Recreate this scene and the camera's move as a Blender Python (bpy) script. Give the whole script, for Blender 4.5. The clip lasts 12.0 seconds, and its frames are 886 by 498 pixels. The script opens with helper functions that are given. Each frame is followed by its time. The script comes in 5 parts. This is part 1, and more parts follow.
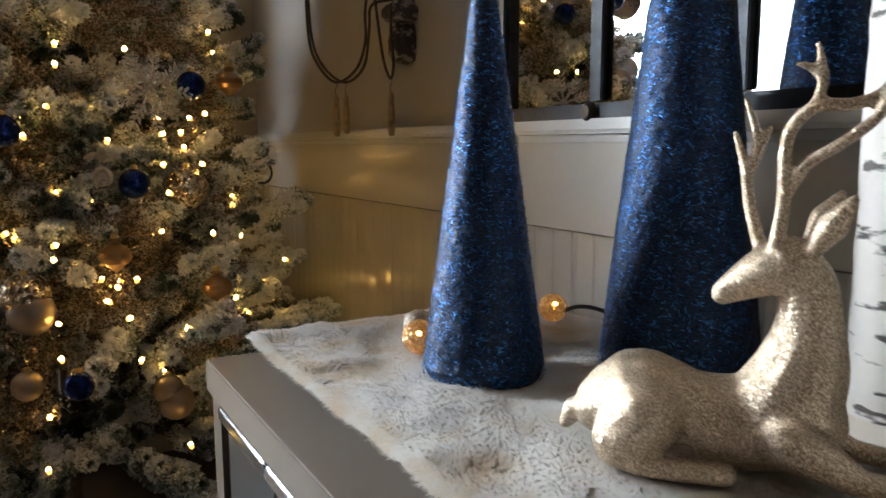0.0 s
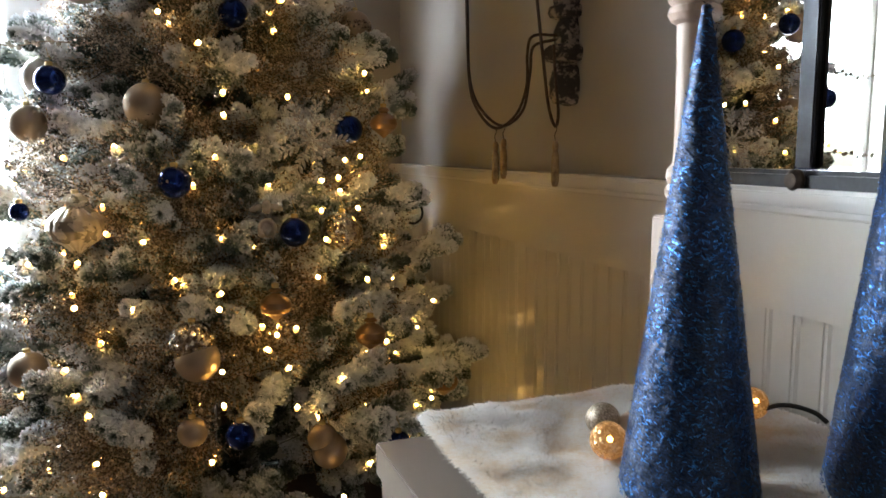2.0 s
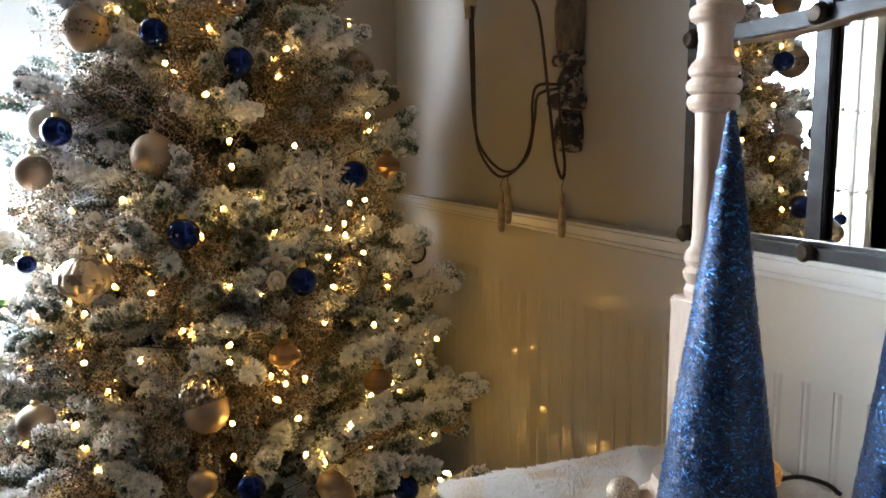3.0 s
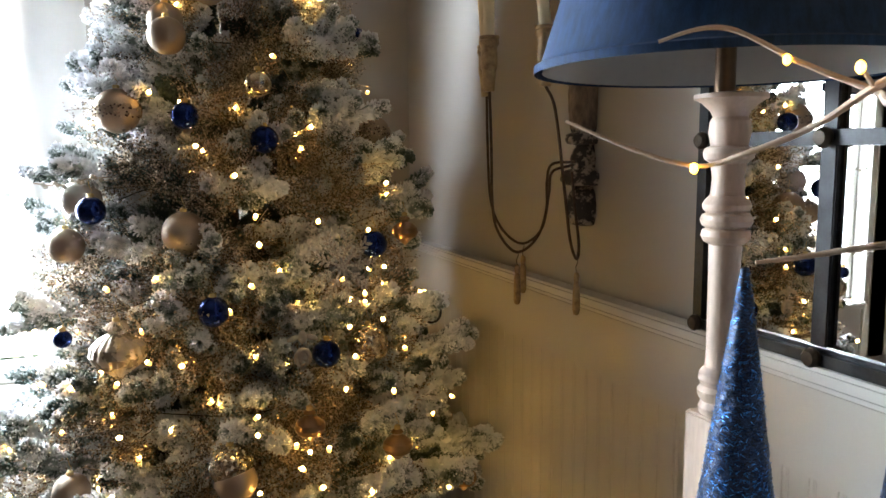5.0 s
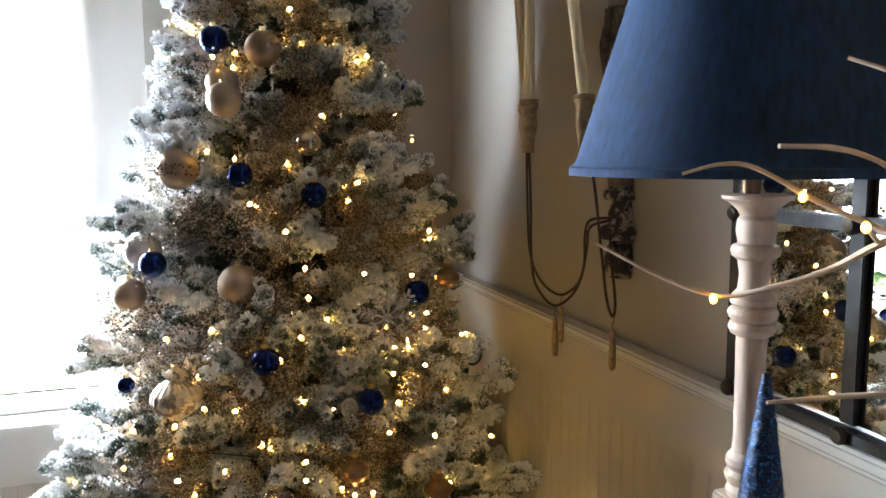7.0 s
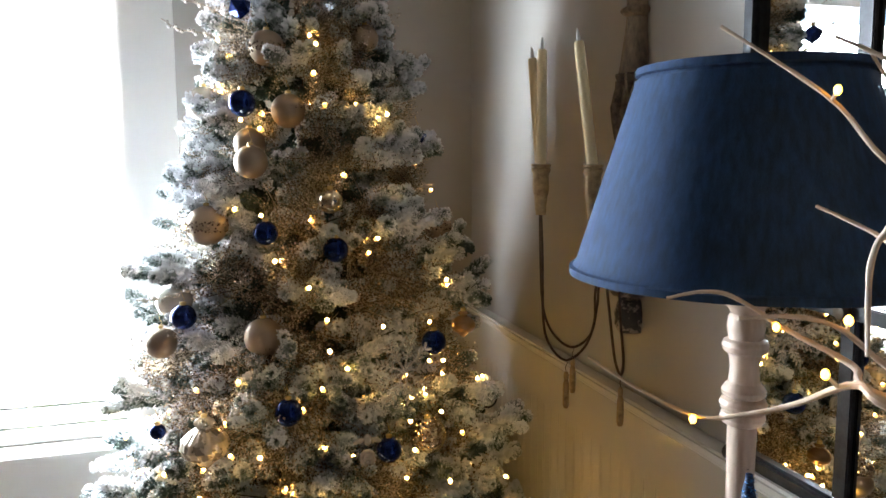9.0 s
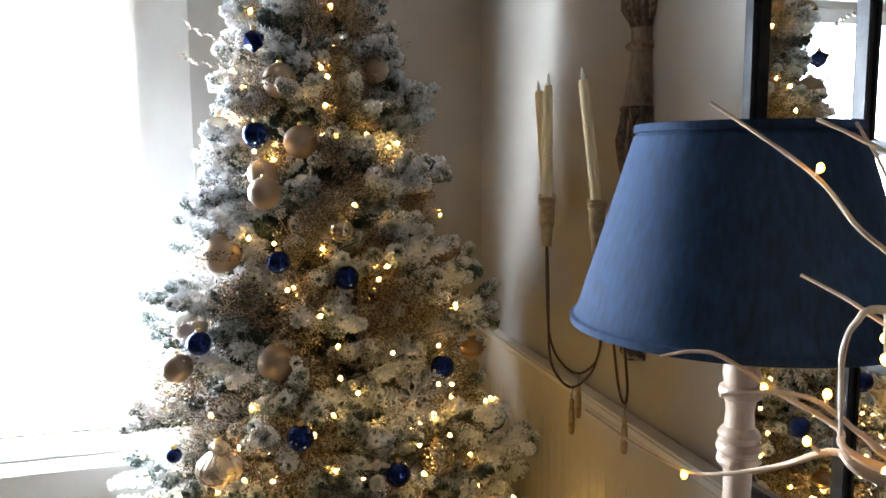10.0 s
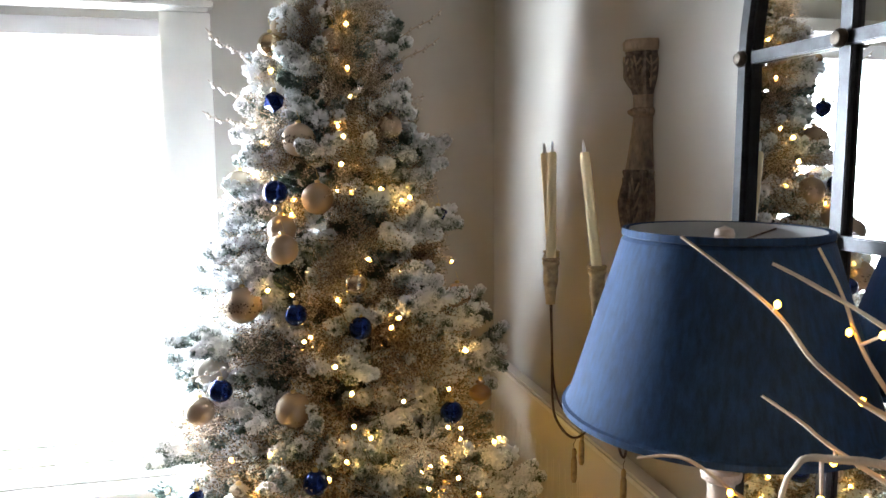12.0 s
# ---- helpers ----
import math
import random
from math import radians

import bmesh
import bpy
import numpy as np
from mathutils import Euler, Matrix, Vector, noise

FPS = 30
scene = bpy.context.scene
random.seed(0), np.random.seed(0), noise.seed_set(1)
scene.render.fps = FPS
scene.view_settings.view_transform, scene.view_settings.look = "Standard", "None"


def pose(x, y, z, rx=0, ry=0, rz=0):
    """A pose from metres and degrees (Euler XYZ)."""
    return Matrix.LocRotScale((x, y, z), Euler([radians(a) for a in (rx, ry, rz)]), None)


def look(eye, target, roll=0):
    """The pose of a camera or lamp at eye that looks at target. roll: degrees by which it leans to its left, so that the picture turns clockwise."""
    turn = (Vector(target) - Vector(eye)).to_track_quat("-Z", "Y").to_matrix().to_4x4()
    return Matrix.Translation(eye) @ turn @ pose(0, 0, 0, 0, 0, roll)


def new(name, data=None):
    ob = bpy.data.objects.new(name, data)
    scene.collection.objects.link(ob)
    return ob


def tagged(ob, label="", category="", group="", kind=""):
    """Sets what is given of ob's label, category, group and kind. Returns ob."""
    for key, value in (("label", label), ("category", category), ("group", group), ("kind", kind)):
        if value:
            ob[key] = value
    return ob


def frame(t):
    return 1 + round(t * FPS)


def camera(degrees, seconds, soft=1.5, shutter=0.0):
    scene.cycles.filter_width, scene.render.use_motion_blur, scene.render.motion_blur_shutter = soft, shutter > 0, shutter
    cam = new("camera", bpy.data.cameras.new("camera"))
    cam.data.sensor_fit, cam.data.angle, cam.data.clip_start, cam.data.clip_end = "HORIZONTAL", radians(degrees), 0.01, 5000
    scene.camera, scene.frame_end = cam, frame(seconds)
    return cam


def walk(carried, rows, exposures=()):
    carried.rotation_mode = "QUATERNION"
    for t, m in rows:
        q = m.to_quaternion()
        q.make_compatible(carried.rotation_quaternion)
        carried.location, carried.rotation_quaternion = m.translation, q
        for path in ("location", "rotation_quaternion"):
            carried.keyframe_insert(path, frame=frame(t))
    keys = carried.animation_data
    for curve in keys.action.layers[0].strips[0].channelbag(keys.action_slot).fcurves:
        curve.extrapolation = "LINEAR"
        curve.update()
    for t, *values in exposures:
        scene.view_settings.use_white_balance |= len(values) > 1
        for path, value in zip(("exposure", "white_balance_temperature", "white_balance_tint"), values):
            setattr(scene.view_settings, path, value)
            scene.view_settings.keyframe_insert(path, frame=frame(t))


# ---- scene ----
cam = camera(60.8, 12.0, shutter=0.4)
PATH = [
    (0, (0.0688, 0.0506, 1.0751), (1.0430, 1.7759, 0.8019), -0.27),
    (0.5, (0.0621, 0.0942, 1.0907), (0.9651, 1.8578, 0.8194), -0.19),
    (1, (0.0500, 0.1264, 1.1088), (0.8718, 1.9302, 0.8402), -0.20),
    (1.5, (0.0510, 0.1419, 1.1291), (0.7921, 1.9809, 0.8651), -0.22),
    (2, (0.0349, 0.1540, 1.1658), (0.7200, 2.0144, 0.9009), -0.27),
    (2.5, (0.0147, 0.1683, 1.2123), (0.7007, 2.0286, 0.9505), -0.17),
    (3, (-0.0082, 0.1688, 1.2615), (0.7165, 2.0146, 0.9989), -0.40),
    (5, (-0.0561, 0.1416, 1.4123), (0.6665, 1.9904, 1.1607), -0.40),
    (5.5, (-0.0626, 0.1295, 1.4428), (0.6396, 1.9857, 1.1936), -0.38),
    (6, (-0.0714, 0.1138, 1.4702), (0.5902, 1.9855, 1.2227), -0.45),
    (6.5, (-0.0685, 0.1047, 1.5012), (0.5620, 1.9870, 1.2537), -0.42),
    (7, (-0.0688, 0.0940, 1.5300), (0.5471, 1.9809, 1.2850), -0.40),
    (9, (-0.0633, 0.0331, 1.6592), (0.4872, 1.9403, 1.4201), -0.35),
    (9.5, (-0.0621, 0.0191, 1.6940), (0.4718, 1.9312, 1.4563), -0.43),
    (10, (-0.0616, -0.0009, 1.7287), (0.4566, 1.9160, 1.4925), -0.42),
    (10.5, (-0.0562, -0.0224, 1.7616), (0.4494, 1.8989, 1.5280), -0.31),
    (11, (-0.0494, -0.0400, 1.7975), (0.4414, 1.8839, 1.5624), -0.30),
    (11.5, (-0.0464, -0.0552, 1.8314), (0.4308, 1.8732, 1.5978), -0.39),
    (12, (-0.0511, -0.0757, 1.8699), (0.4133, 1.8552, 1.6359), -0.28),
]
EXPOSURES = [(0, 1.70), (1.5, 1.88), (3, 2.16), (5, 2.15), (7, 2.14), (9, 2.2), (11, 2.57), (12, 2.66)]
walk(cam, [(t, look(eye, target, roll)) for t, eye, target, roll in PATH], EXPOSURES)

# ---- world, light, exposure ----
world = bpy.data.worlds.new("sky")
scene.world = world
world.use_nodes = True
_n = world.node_tree.nodes
_sky = _n.new("ShaderNodeTexSky")
_sky.sky_type = "NISHITA"
_sky.sun_disc = False
_sky.sun_elevation = radians(61)
_sky.sun_rotation = radians(158)
world.node_tree.links.new(_sky.outputs[0], _n["Background"].inputs[0])
_n["Background"].inputs[1].default_value = 0.15

sun_data = bpy.data.lights.new("sun", "SUN")
sun_data.energy, sun_data.angle, sun_data.color = 5.0, radians(0.6), (1.0, 0.95, 0.88)
sun = new("sun", sun_data)
sun.matrix_world = look((3, -5, 14), (0, 2, 0))


def window_light(x, y, z, w, h, watts, target):
    d = bpy.data.lights.new("window_light", "AREA")
    d.shape, d.size, d.size_y, d.energy, d.color = "RECTANGLE", w, h, watts, (0.82, 0.91, 1.0)
    ob = new("window_light", d)
    ob.matrix_world = look((x, y, z), target)
    return ob


window_light(-0.94, 2.98, 1.5, 1.0, 1.5, 62, (-0.94, 0, 1.0))
window_light(-2.25, 2.98, 1.5, 1.0, 1.5, 7, (-2.25, 0, 1.0))


# ---- materials ----
def material(name, base, rough=0.6, metal=0.0, vary=0.12, scale=8.0, fine=120.0, bump=0.15, depth=0.002, stretch=(1, 1, 1), spec=0.5, sheen=0.0, emission=None, strength=0.0, other=None, coat=0.0, p0=0.45, p1=0.95):
    """A painted, grained or worn surface: colour wanders at two scales, with fine relief."""
    m = bpy.data.materials.new(name)
    m.use_nodes = True
    n, l = m.node_tree.nodes, m.node_tree.links
    b = n["Principled BSDF"]
    co = n.new("ShaderNodeTexCoord")
    mp = n.new("ShaderNodeMapping")
    mp.inputs["Scale"].default_value = stretch
    l.new(co.outputs["Object"], mp.inputs[0])
    big, small = n.new("ShaderNodeTexNoise"), n.new("ShaderNodeTexNoise")
    big.inputs["Scale"].default_value, small.inputs["Scale"].default_value = scale, fine
    big.inputs["Detail"].default_value = 4
    l.new(mp.outputs[0], big.inputs["Vector"])
    l.new(mp.outputs[0], small.inputs["Vector"])
    mix = n.new("ShaderNodeMath")
    mix.operation = "MULTIPLY_ADD"
    l.new(small.outputs[0], mix.inputs[0])
    mix.inputs[1].default_value = 0.4
    l.new(big.outputs[0], mix.inputs[2])
    ramp = n.new("ShaderNodeValToRGB")
    lo = other or [c * (1 - vary) for c in base]
    hi = base if other else [min(1, c * (1 + vary)) for c in base]
    ramp.color_ramp.elements[0].position, ramp.color_ramp.elements[1].position = p0, p1
    ramp.color_ramp.elements[0].color = (*lo, 1)
    ramp.color_ramp.elements[1].color = (*hi, 1)
    l.new(mix.outputs[0], ramp.inputs[0])
    l.new(ramp.outputs[0], b.inputs["Base Color"])
    rr = n.new("ShaderNodeMapRange")
    rr.inputs["To Min"].default_value, rr.inputs["To Max"].default_value = max(0.02, rough - 0.08), min(1, rough + 0.08)
    l.new(big.outputs[0], rr.inputs[0])
    l.new(rr.outputs[0], b.inputs["Roughness"])
    b.inputs["Metallic"].default_value = metal
    b.inputs["Specular IOR Level"].default_value = spec
    b.inputs["Sheen Weight"].default_value = sheen
    b.inputs["Coat Weight"].default_value = coat
    if bump:
        bp = n.new("ShaderNodeBump")
        bp.inputs["Strength"].default_value, bp.inputs["Distance"].default_value = bump, depth
        l.new(mix.outputs[0], bp.inputs["Height"])
        l.new(bp.outputs[0], b.inputs["Normal"])
    if emission:
        b.inputs["Emission Color"].default_value = (*emission, 1)
        b.inputs["Emission Strength"].default_value = strength
    return m


def glitter(name, dark, light, size=900.0, metal=0.85, rough=0.35, tilt=0.9, stretch=(1, 1, 1)):
    """Small flakes, each with its own tint and tilt."""
    m = bpy.data.materials.new(name)
    m.use_nodes = True
    n, l = m.node_tree.nodes, m.node_tree.links
    b = n["Principled BSDF"]
    co = n.new("ShaderNodeTexCoord")
    mp = n.new("ShaderNodeMapping")
    mp.inputs["Scale"].default_value = stretch
    vo = n.new("ShaderNodeTexVoronoi")
    vo.inputs["Scale"].default_value = size
    l.new(co.outputs["Object"], mp.inputs[0])
    l.new(mp.outputs[0], vo.inputs["Vector"])
    sep = n.new("ShaderNodeSeparateColor")
    l.new(vo.outputs["Color"], sep.inputs[0])
    ramp = n.new("ShaderNodeValToRGB")
    ramp.color_ramp.elements[0].color = (*dark, 1)
    ramp.color_ramp.elements[1].color = (*light, 1)
    ramp.color_ramp.elements[0].position, ramp.color_ramp.elements[1].position = 0.25, 0.97
    l.new(sep.outputs[0], ramp.inputs[0])
    l.new(ramp.outputs[0], b.inputs["Base Color"])
    ge = n.new("ShaderNodeNewGeometry")
    sub = n.new("ShaderNodeVectorMath")
    sub.operation = "SUBTRACT"
    sub.inputs[1].default_value = (0.5, 0.5, 0.5)
    l.new(vo.outputs["Color"], sub.inputs[0])
    sc = n.new("ShaderNodeVectorMath")
    sc.operation = "MULTIPLY_ADD"
    sc.inputs[1].default_value = (tilt, tilt, tilt)
    l.new(sub.outputs[0], sc.inputs[0])
    l.new(ge.outputs["Normal"], sc.inputs[2])
    nm = n.new("ShaderNodeVectorMath")
    nm.operation = "NORMALIZE"
    l.new(sc.outputs[0], nm.inputs[0])
    l.new(nm.outputs[0], b.inputs["Normal"])
    b.inputs["Metallic"].default_value, b.inputs["Roughness"].default_value = metal, rough
    return m


def glow(name, colour, strength):
    m = bpy.data.materials.new(name)
    m.use_nodes = True
    b = m.node_tree.nodes["Principled BSDF"]
    b.inputs["Base Color"].default_value = (0.9, 0.7, 0.4, 1)
    b.inputs["Emission Color"].default_value = (*colour, 1)
    b.inputs["Emission Strength"].default_value = strength
    return m


M_WALL = material("wall_paint", (0.375, 0.355, 0.325), 0.42, vary=0.04, scale=3, fine=350, bump=0.12, depth=0.001)
M_TRIM = material("trim_paint", (0.66, 0.65, 0.62), 0.22, vary=0.03, scale=5, fine=200, bump=0.05, depth=0.001)
M_BEAD = material("wainscot_paint", (0.58, 0.555, 0.50), 0.17, vary=0.03, scale=4, fine=160, bump=0.04, depth=0.001)
# invented tones for the unseen walls and ceiling, to dim and warm bounced light
M_DARKWALL = material("unseen_wall_tone", (0.14, 0.10, 0.07), 0.6, vary=0.08, scale=3)
M_CEIL = material("unseen_ceiling_tone", (0.26, 0.195, 0.135), 0.7, vary=0.2, scale=5, fine=60, stretch=(0.6, 8, 1))
M_FLOOR = material("floor_boards", (0.065, 0.038, 0.021), 0.35, vary=0.3, scale=5, fine=60, stretch=(8, 0.6, 1))
M_TABLE = material("table_lacquer", (0.15, 0.122, 0.098), 0.42, metal=0.15, vary=0.08, scale=6, fine=300, bump=0.05)
M_CHROME = material("brushed_chrome", (0.75, 0.75, 0.77), 0.22, metal=1.0, vary=0.05, fine=400, bump=0.04)
M_CABINET = material("cabinet_dark", (0.035, 0.034, 0.034), 0.4, vary=0.2)
M_IRON = material("mirror_iron", (0.030, 0.033, 0.038), 0.34, metal=0.55, vary=0.4, scale=30, fine=200, bump=0.25)
M_KNOB = material("aged_knob", (0.045, 0.034, 0.025), 0.35, metal=0.7, vary=0.5, scale=60, fine=200, bump=0.3)
M_LAMPWOOD = material("whitewashed_wood", (0.52, 0.41, 0.33), 0.5, vary=0.2, scale=34, fine=200, bump=0.35, stretch=(1, 1, 0.2))
M_BRASS = material("dark_brass", (0.12, 0.08, 0.05), 0.35, metal=0.9, vary=0.2)

M_MIRROR = bpy.data.materials.new("mirror_glass")
M_MIRROR.use_nodes = True
_b = M_MIRROR.node_tree.nodes["Principled BSDF"]
_b.inputs["Metallic"].default_value, _b.inputs["Roughness"].default_value = 1.0, 0.01
_b.inputs["Base Color"].default_value = (0.86, 0.88, 0.87, 1)

M_BLUE = glitter("blue_glitter", (0.003, 0.008, 0.017), (0.017, 0.055, 0.16), 1300, 0.4, 0.42, 0.45, (0.45, 0.45, 1.4))
M_GOLDG = glitter("champagne_glitter", (0.33, 0.24, 0.155), (0.97, 0.82, 0.64), 1700, 0.8, 0.42, 0.75, (1, 1, 0.45))


# ---- mesh helpers ----
def part(name, bm, mat, parent=None, label="", smooth=False):
    me = bpy.data.meshes.new(name)
    bm.normal_update()
    bm.to_mesh(me)
    bm.free()
    for mm in (mat if isinstance(mat, (list, tuple)) else [mat]):
        me.materials.append(mm)
    if smooth:
        me.shade_smooth()
        me.set_sharp_from_angle(angle=radians(26))
    ob = new(name, me)
    if parent is not None:
        ob.parent = parent
    if label:
        ob["label"] = label
    return ob


def thing(name, label, category, at=(0, 0, 0), group="", kind="", turn=0.0):
    ob = new(name)
    ob.empty_display_size = 0.05
    ob.matrix_world = pose(*at, 0, 0, turn)
    return tagged(ob, label, category, group, kind)


def box(x0, x1, y0, y1, z0, z1, bevel=0.0, bm=None):
    fresh = bmesh.new()
    bmesh.ops.create_cube(fresh, size=1)
    for v in fresh.verts:
        v.co = Vector(((x0 + x1) / 2 + v.co.x * (x1 - x0), (y0 + y1) / 2 + v.co.y * (y1 - y0), (z0 + z1) / 2 + v.co.z * (z1 - z0)))
    if bevel:
        bmesh.ops.bevel(fresh, geom=fresh.edges[:], offset=bevel, segments=2, affect="EDGES", clamp_overlap=True)
    if bm is None:
        return fresh
    join(bm, fresh)
    return bm


def join(bm, other):
    me = bpy.data.meshes.new("tmp")
    other.to_mesh(me)
    other.free()
    bm.from_mesh(me)
    bpy.data.meshes.remove(me)


def lathe(profile, seg=32, bm=None, centre=(0, 0, 0)):
    """Turn (radius, height) pairs about the upright axis."""
    bm = bm or bmesh.new()
    rings = []
    for r, z in profile:
        if r < 1e-5:
            rings.append([bm.verts.new((centre[0], centre[1], centre[2] + z))])
        else:
            rings.append([bm.verts.new((centre[0] + r * math.cos(2 * math.pi * i / seg), centre[1] + r * math.sin(2 * math.pi * i / seg), centre[2] + z)) for i in range(seg)])
    for a, b in zip(rings, rings[1:]):
        for i in range(seg):
            j = (i + 1) % seg
            if len(a) == 1 and len(b) == 1:
                continue
            if len(a) == 1:
                bm.faces.new((a[0], b[j], b[i]))
            elif len(b) == 1:
                bm.faces.new((a[i], a[j], b[0]))
            else:
                bm.faces.new((a[i], a[j], b[j], b[i]))
    return bm


def smooth_line(points, steps=8):
    """A Catmull-Rom curve through points."""
    p = [Vector(q) for q in points]
    p = [p[0] * 2 - p[1]] + p + [p[-1] * 2 - p[-2]]
    out = []
    for i in range(1, len(p) - 2):
        for k in range(steps):
            t = k / steps
            out.append(0.5 * (2 * p[i] + (p[i + 1] - p[i - 1]) * t + (2 * p[i - 1] - 5 * p[i] + 4 * p[i + 1] - p[i + 2]) * t * t + (3 * p[i] - p[i - 1] - 3 * p[i + 1] + p[i + 2]) * t ** 3))
    out.append(p[-2].copy())
    return out


def tube(points, radii, seg=8, bm=None, rough=0.0):
    """A round bar along points; radii a number or one for each point."""
    bm = bm or bmesh.new()
    pts = [Vector(p) for p in points]
    n = len(pts)
    if not isinstance(radii, (list, tuple)):
        radii = [radii] * n
    if len(radii) != n:
        radii = [float(np.interp(i / (n - 1), np.linspace(0, 1, len(radii)), radii)) for i in range(n)]
    rings, side = [], None
    for i in range(n):
        d = (pts[min(i + 1, n - 1)] - pts[max(i - 1, 0)]).normalized()
        if side is None:
            side = d.orthogonal().normalized()
        side = (side - d * side.dot(d)).normalized()
        up = d.cross(side)
        ring = []
        for k in range(seg):
            a = 2 * math.pi * k / seg
            r = radii[i] * (1 + (noise.noise(pts[i] * 60 + Vector((k, 0, 0))) * rough if rough else 0))
            ring.append(bm.verts.new(pts[i] + (side * math.cos(a) + up * math.sin(a)) * r))
        rings.append(ring)
    for a, b in zip(rings, rings[1:]):
        for k in range(seg):
            bm.faces.new((a[k], a[(k + 1) % seg], b[(k + 1) % seg], b[k]))
    bm.faces.new(list(reversed(rings[0])))
    bm.faces.new(rings[-1])
    return bm


def blob(bm, centre, radii, sub=2, rot=None):
    m = Matrix.Translation(centre) @ (rot or Matrix()) @ Matrix.Diagonal((*radii, 1))
    bmesh.ops.create_icosphere(bm, subdivisions=sub, radius=1, matrix=m)
    return bm


# ---- the room ----
# unseen walls and ceiling are set far off so less light bounces back
WX, NY, SY, WW, CZ = 0.845, 2.78, -6.5, -7.0, 4.4

floor = tagged(part("floor", box(WW - 0.1, WX + 0.1, SY - 0.1, NY + 0.1, -0.08, 0.0), M_FLOOR), "dark brown wooden floor boards", "floor", kind="structure")
ceiling = tagged(part("ceiling", box(WW - 0.1, WX + 0.1, SY - 0.1, NY + 0.1, CZ, CZ + 0.1), M_CEIL), "out-of-view warm brown ceiling, toned to warm bounced light", "ceiling", kind="structure")
wall_east = tagged(part("wall_east", box(WX, WX + 0.12, SY, NY + 0.12, 0, CZ), M_WALL), "greige painted wall above white wainscot", "wall", kind="structure")
wall_south = tagged(part("wall_south", box(WW, WX, SY - 0.12, SY, 0, CZ), M_DARKWALL), "out-of-view dark taupe wall, toned to dim bounced light", "wall", kind="structure")

# north wall with two window openings, west wall with one
WIN = [(-1.50, -0.376), (-2.82, -1.72)]
WZ0, WZ1 = 0.69, 2.36
bm = bmesh.new()
edges = [WW, WIN[1][0], WIN[1][1], WIN[0][0], WIN[0][1], WX]
for a, b in ((edges[0], edges[1]), (edges[2], edges[3]), (edges[4], edges[5])):
    box(a, b, NY, NY + 0.12, 0, CZ, bm=bm)
for a, b in WIN:
    box(a, b, NY, NY + 0.12, 0, WZ0, bm=bm)
    box(a, b, NY, NY + 0.12, WZ1, CZ, bm=bm)
wall_north = tagged(part("wall_north", bm, M_WALL), "greige painted wall with tall windows", "wall", kind="structure")
wall_west = tagged(part("wall_west", box(WW - 0.12, WW, SY, NY + 0.12, 0, CZ), M_DARKWALL), "out-of-view dark taupe wall, toned to dim bounced light", "wall", kind="structure")

# wainscot of the east wall: frieze board and cap rail
tagged(part("frieze_board", box(WX - 0.031, WX, SY, NY, 0.942, 1.0775, 0.0025), M_BEAD), "smooth white painted frieze board", "trim", kind="structure")
bm = box(WX - 0.050, WX, SY, NY, 1.090, 1.112, 0.006)
box(WX - 0.038, WX, SY, NY, 1.078, 1.0895, 0.004, bm=bm)
tagged(part("cap_rail", bm, M_TRIM), "white painted wainscot cap rail", "trim", kind="structure")

M_GLASS = bpy.data.materials.new("window_glass")
M_GLASS.use_nodes = True
_b = M_GLASS.node_tree.nodes["Principled BSDF"]
_b.inputs["Transmission Weight"].default_value, _b.inputs["Roughness"].default_value, _b.inputs["IOR"].default_value = 1.0, 0.0, 1.02
M_SHADE = material("roller_shade_cloth", (0.62, 0.60, 0.62), 0.9, vary=0.03, fine=600, bump=0.1)


def window(name, x0, x1, mat4):
    """Casing, sash, sill and roller shade in the wall's own plane: x along the wall, y into the room negative."""
    w = tagged(new(name), "tall white window with blown-out daylight behind", "window", kind="structure")
    w.matrix_world = mat4
    for nm, a, b in (("casing", x1 + 0.002, x1 + 0.172), ("casing", x0 - 0.162, x0 - 0.002)):
        part(nm, box(a, b, -0.022, -0.001, 0.40, 2.385, 0.003), M_TRIM, w)
    part("head_casing", box(x0 - 0.165, x1 + 0.165, -0.026, -0.001, 2.387, 2.46, 0.003), M_TRIM, w)
    part("head_cap", box(x0 - 0.185, x1 + 0.185, -0.05, -0.001, 2.44 - 0.04, 2.462 - 0.04, 0.004), M_TRIM, w)
    part("window_sill", box(x0 - 0.002, x1 + 0.002, -0.05, 0.02, 0.655, 0.685, 0.006), M_TRIM, w)
    part("apron", box(x0, x1, -0.018, -0.001, 0.47, 0.653, 0.003), M_TRIM, w)
    bm = bmesh.new()
    for a, b, c, d in ((x0, x0 + 0.035, 0.69, 2.36), (x1 - 0.035, x1, 0.69, 2.36), (x0 + 0.035, x1 - 0.035, 0.69, 0.73), (x0 + 0.035, x1 - 0.035, 2.32, 2.36)):
        box(a, b, 0.05, 0.085, c, d, 0.003, bm=bm)
    part("window_frame", bm, M_TRIM, w)
    p = part("pane", box(x0 + 0.03, x1 - 0.03, 0.064, 0.068, 0.725, 2.325), M_GLASS, w)
    p.visible_shadow = False
    part("latch", box(x1 - 0.115, x1 - 0.075, 0.035, 0.05, 1.27, 1.30, 0.003), M_TRIM, w)
    part("roller_shade", box(x0 + 0.004, x1 - 0.004, 0.012, 0.016, 2.30, 2.37), M_SHADE, w)
    return w


window("window_1", *WIN[0], pose(0, NY, 0))
window("window_2", *WIN[1], pose(0, NY, 0))

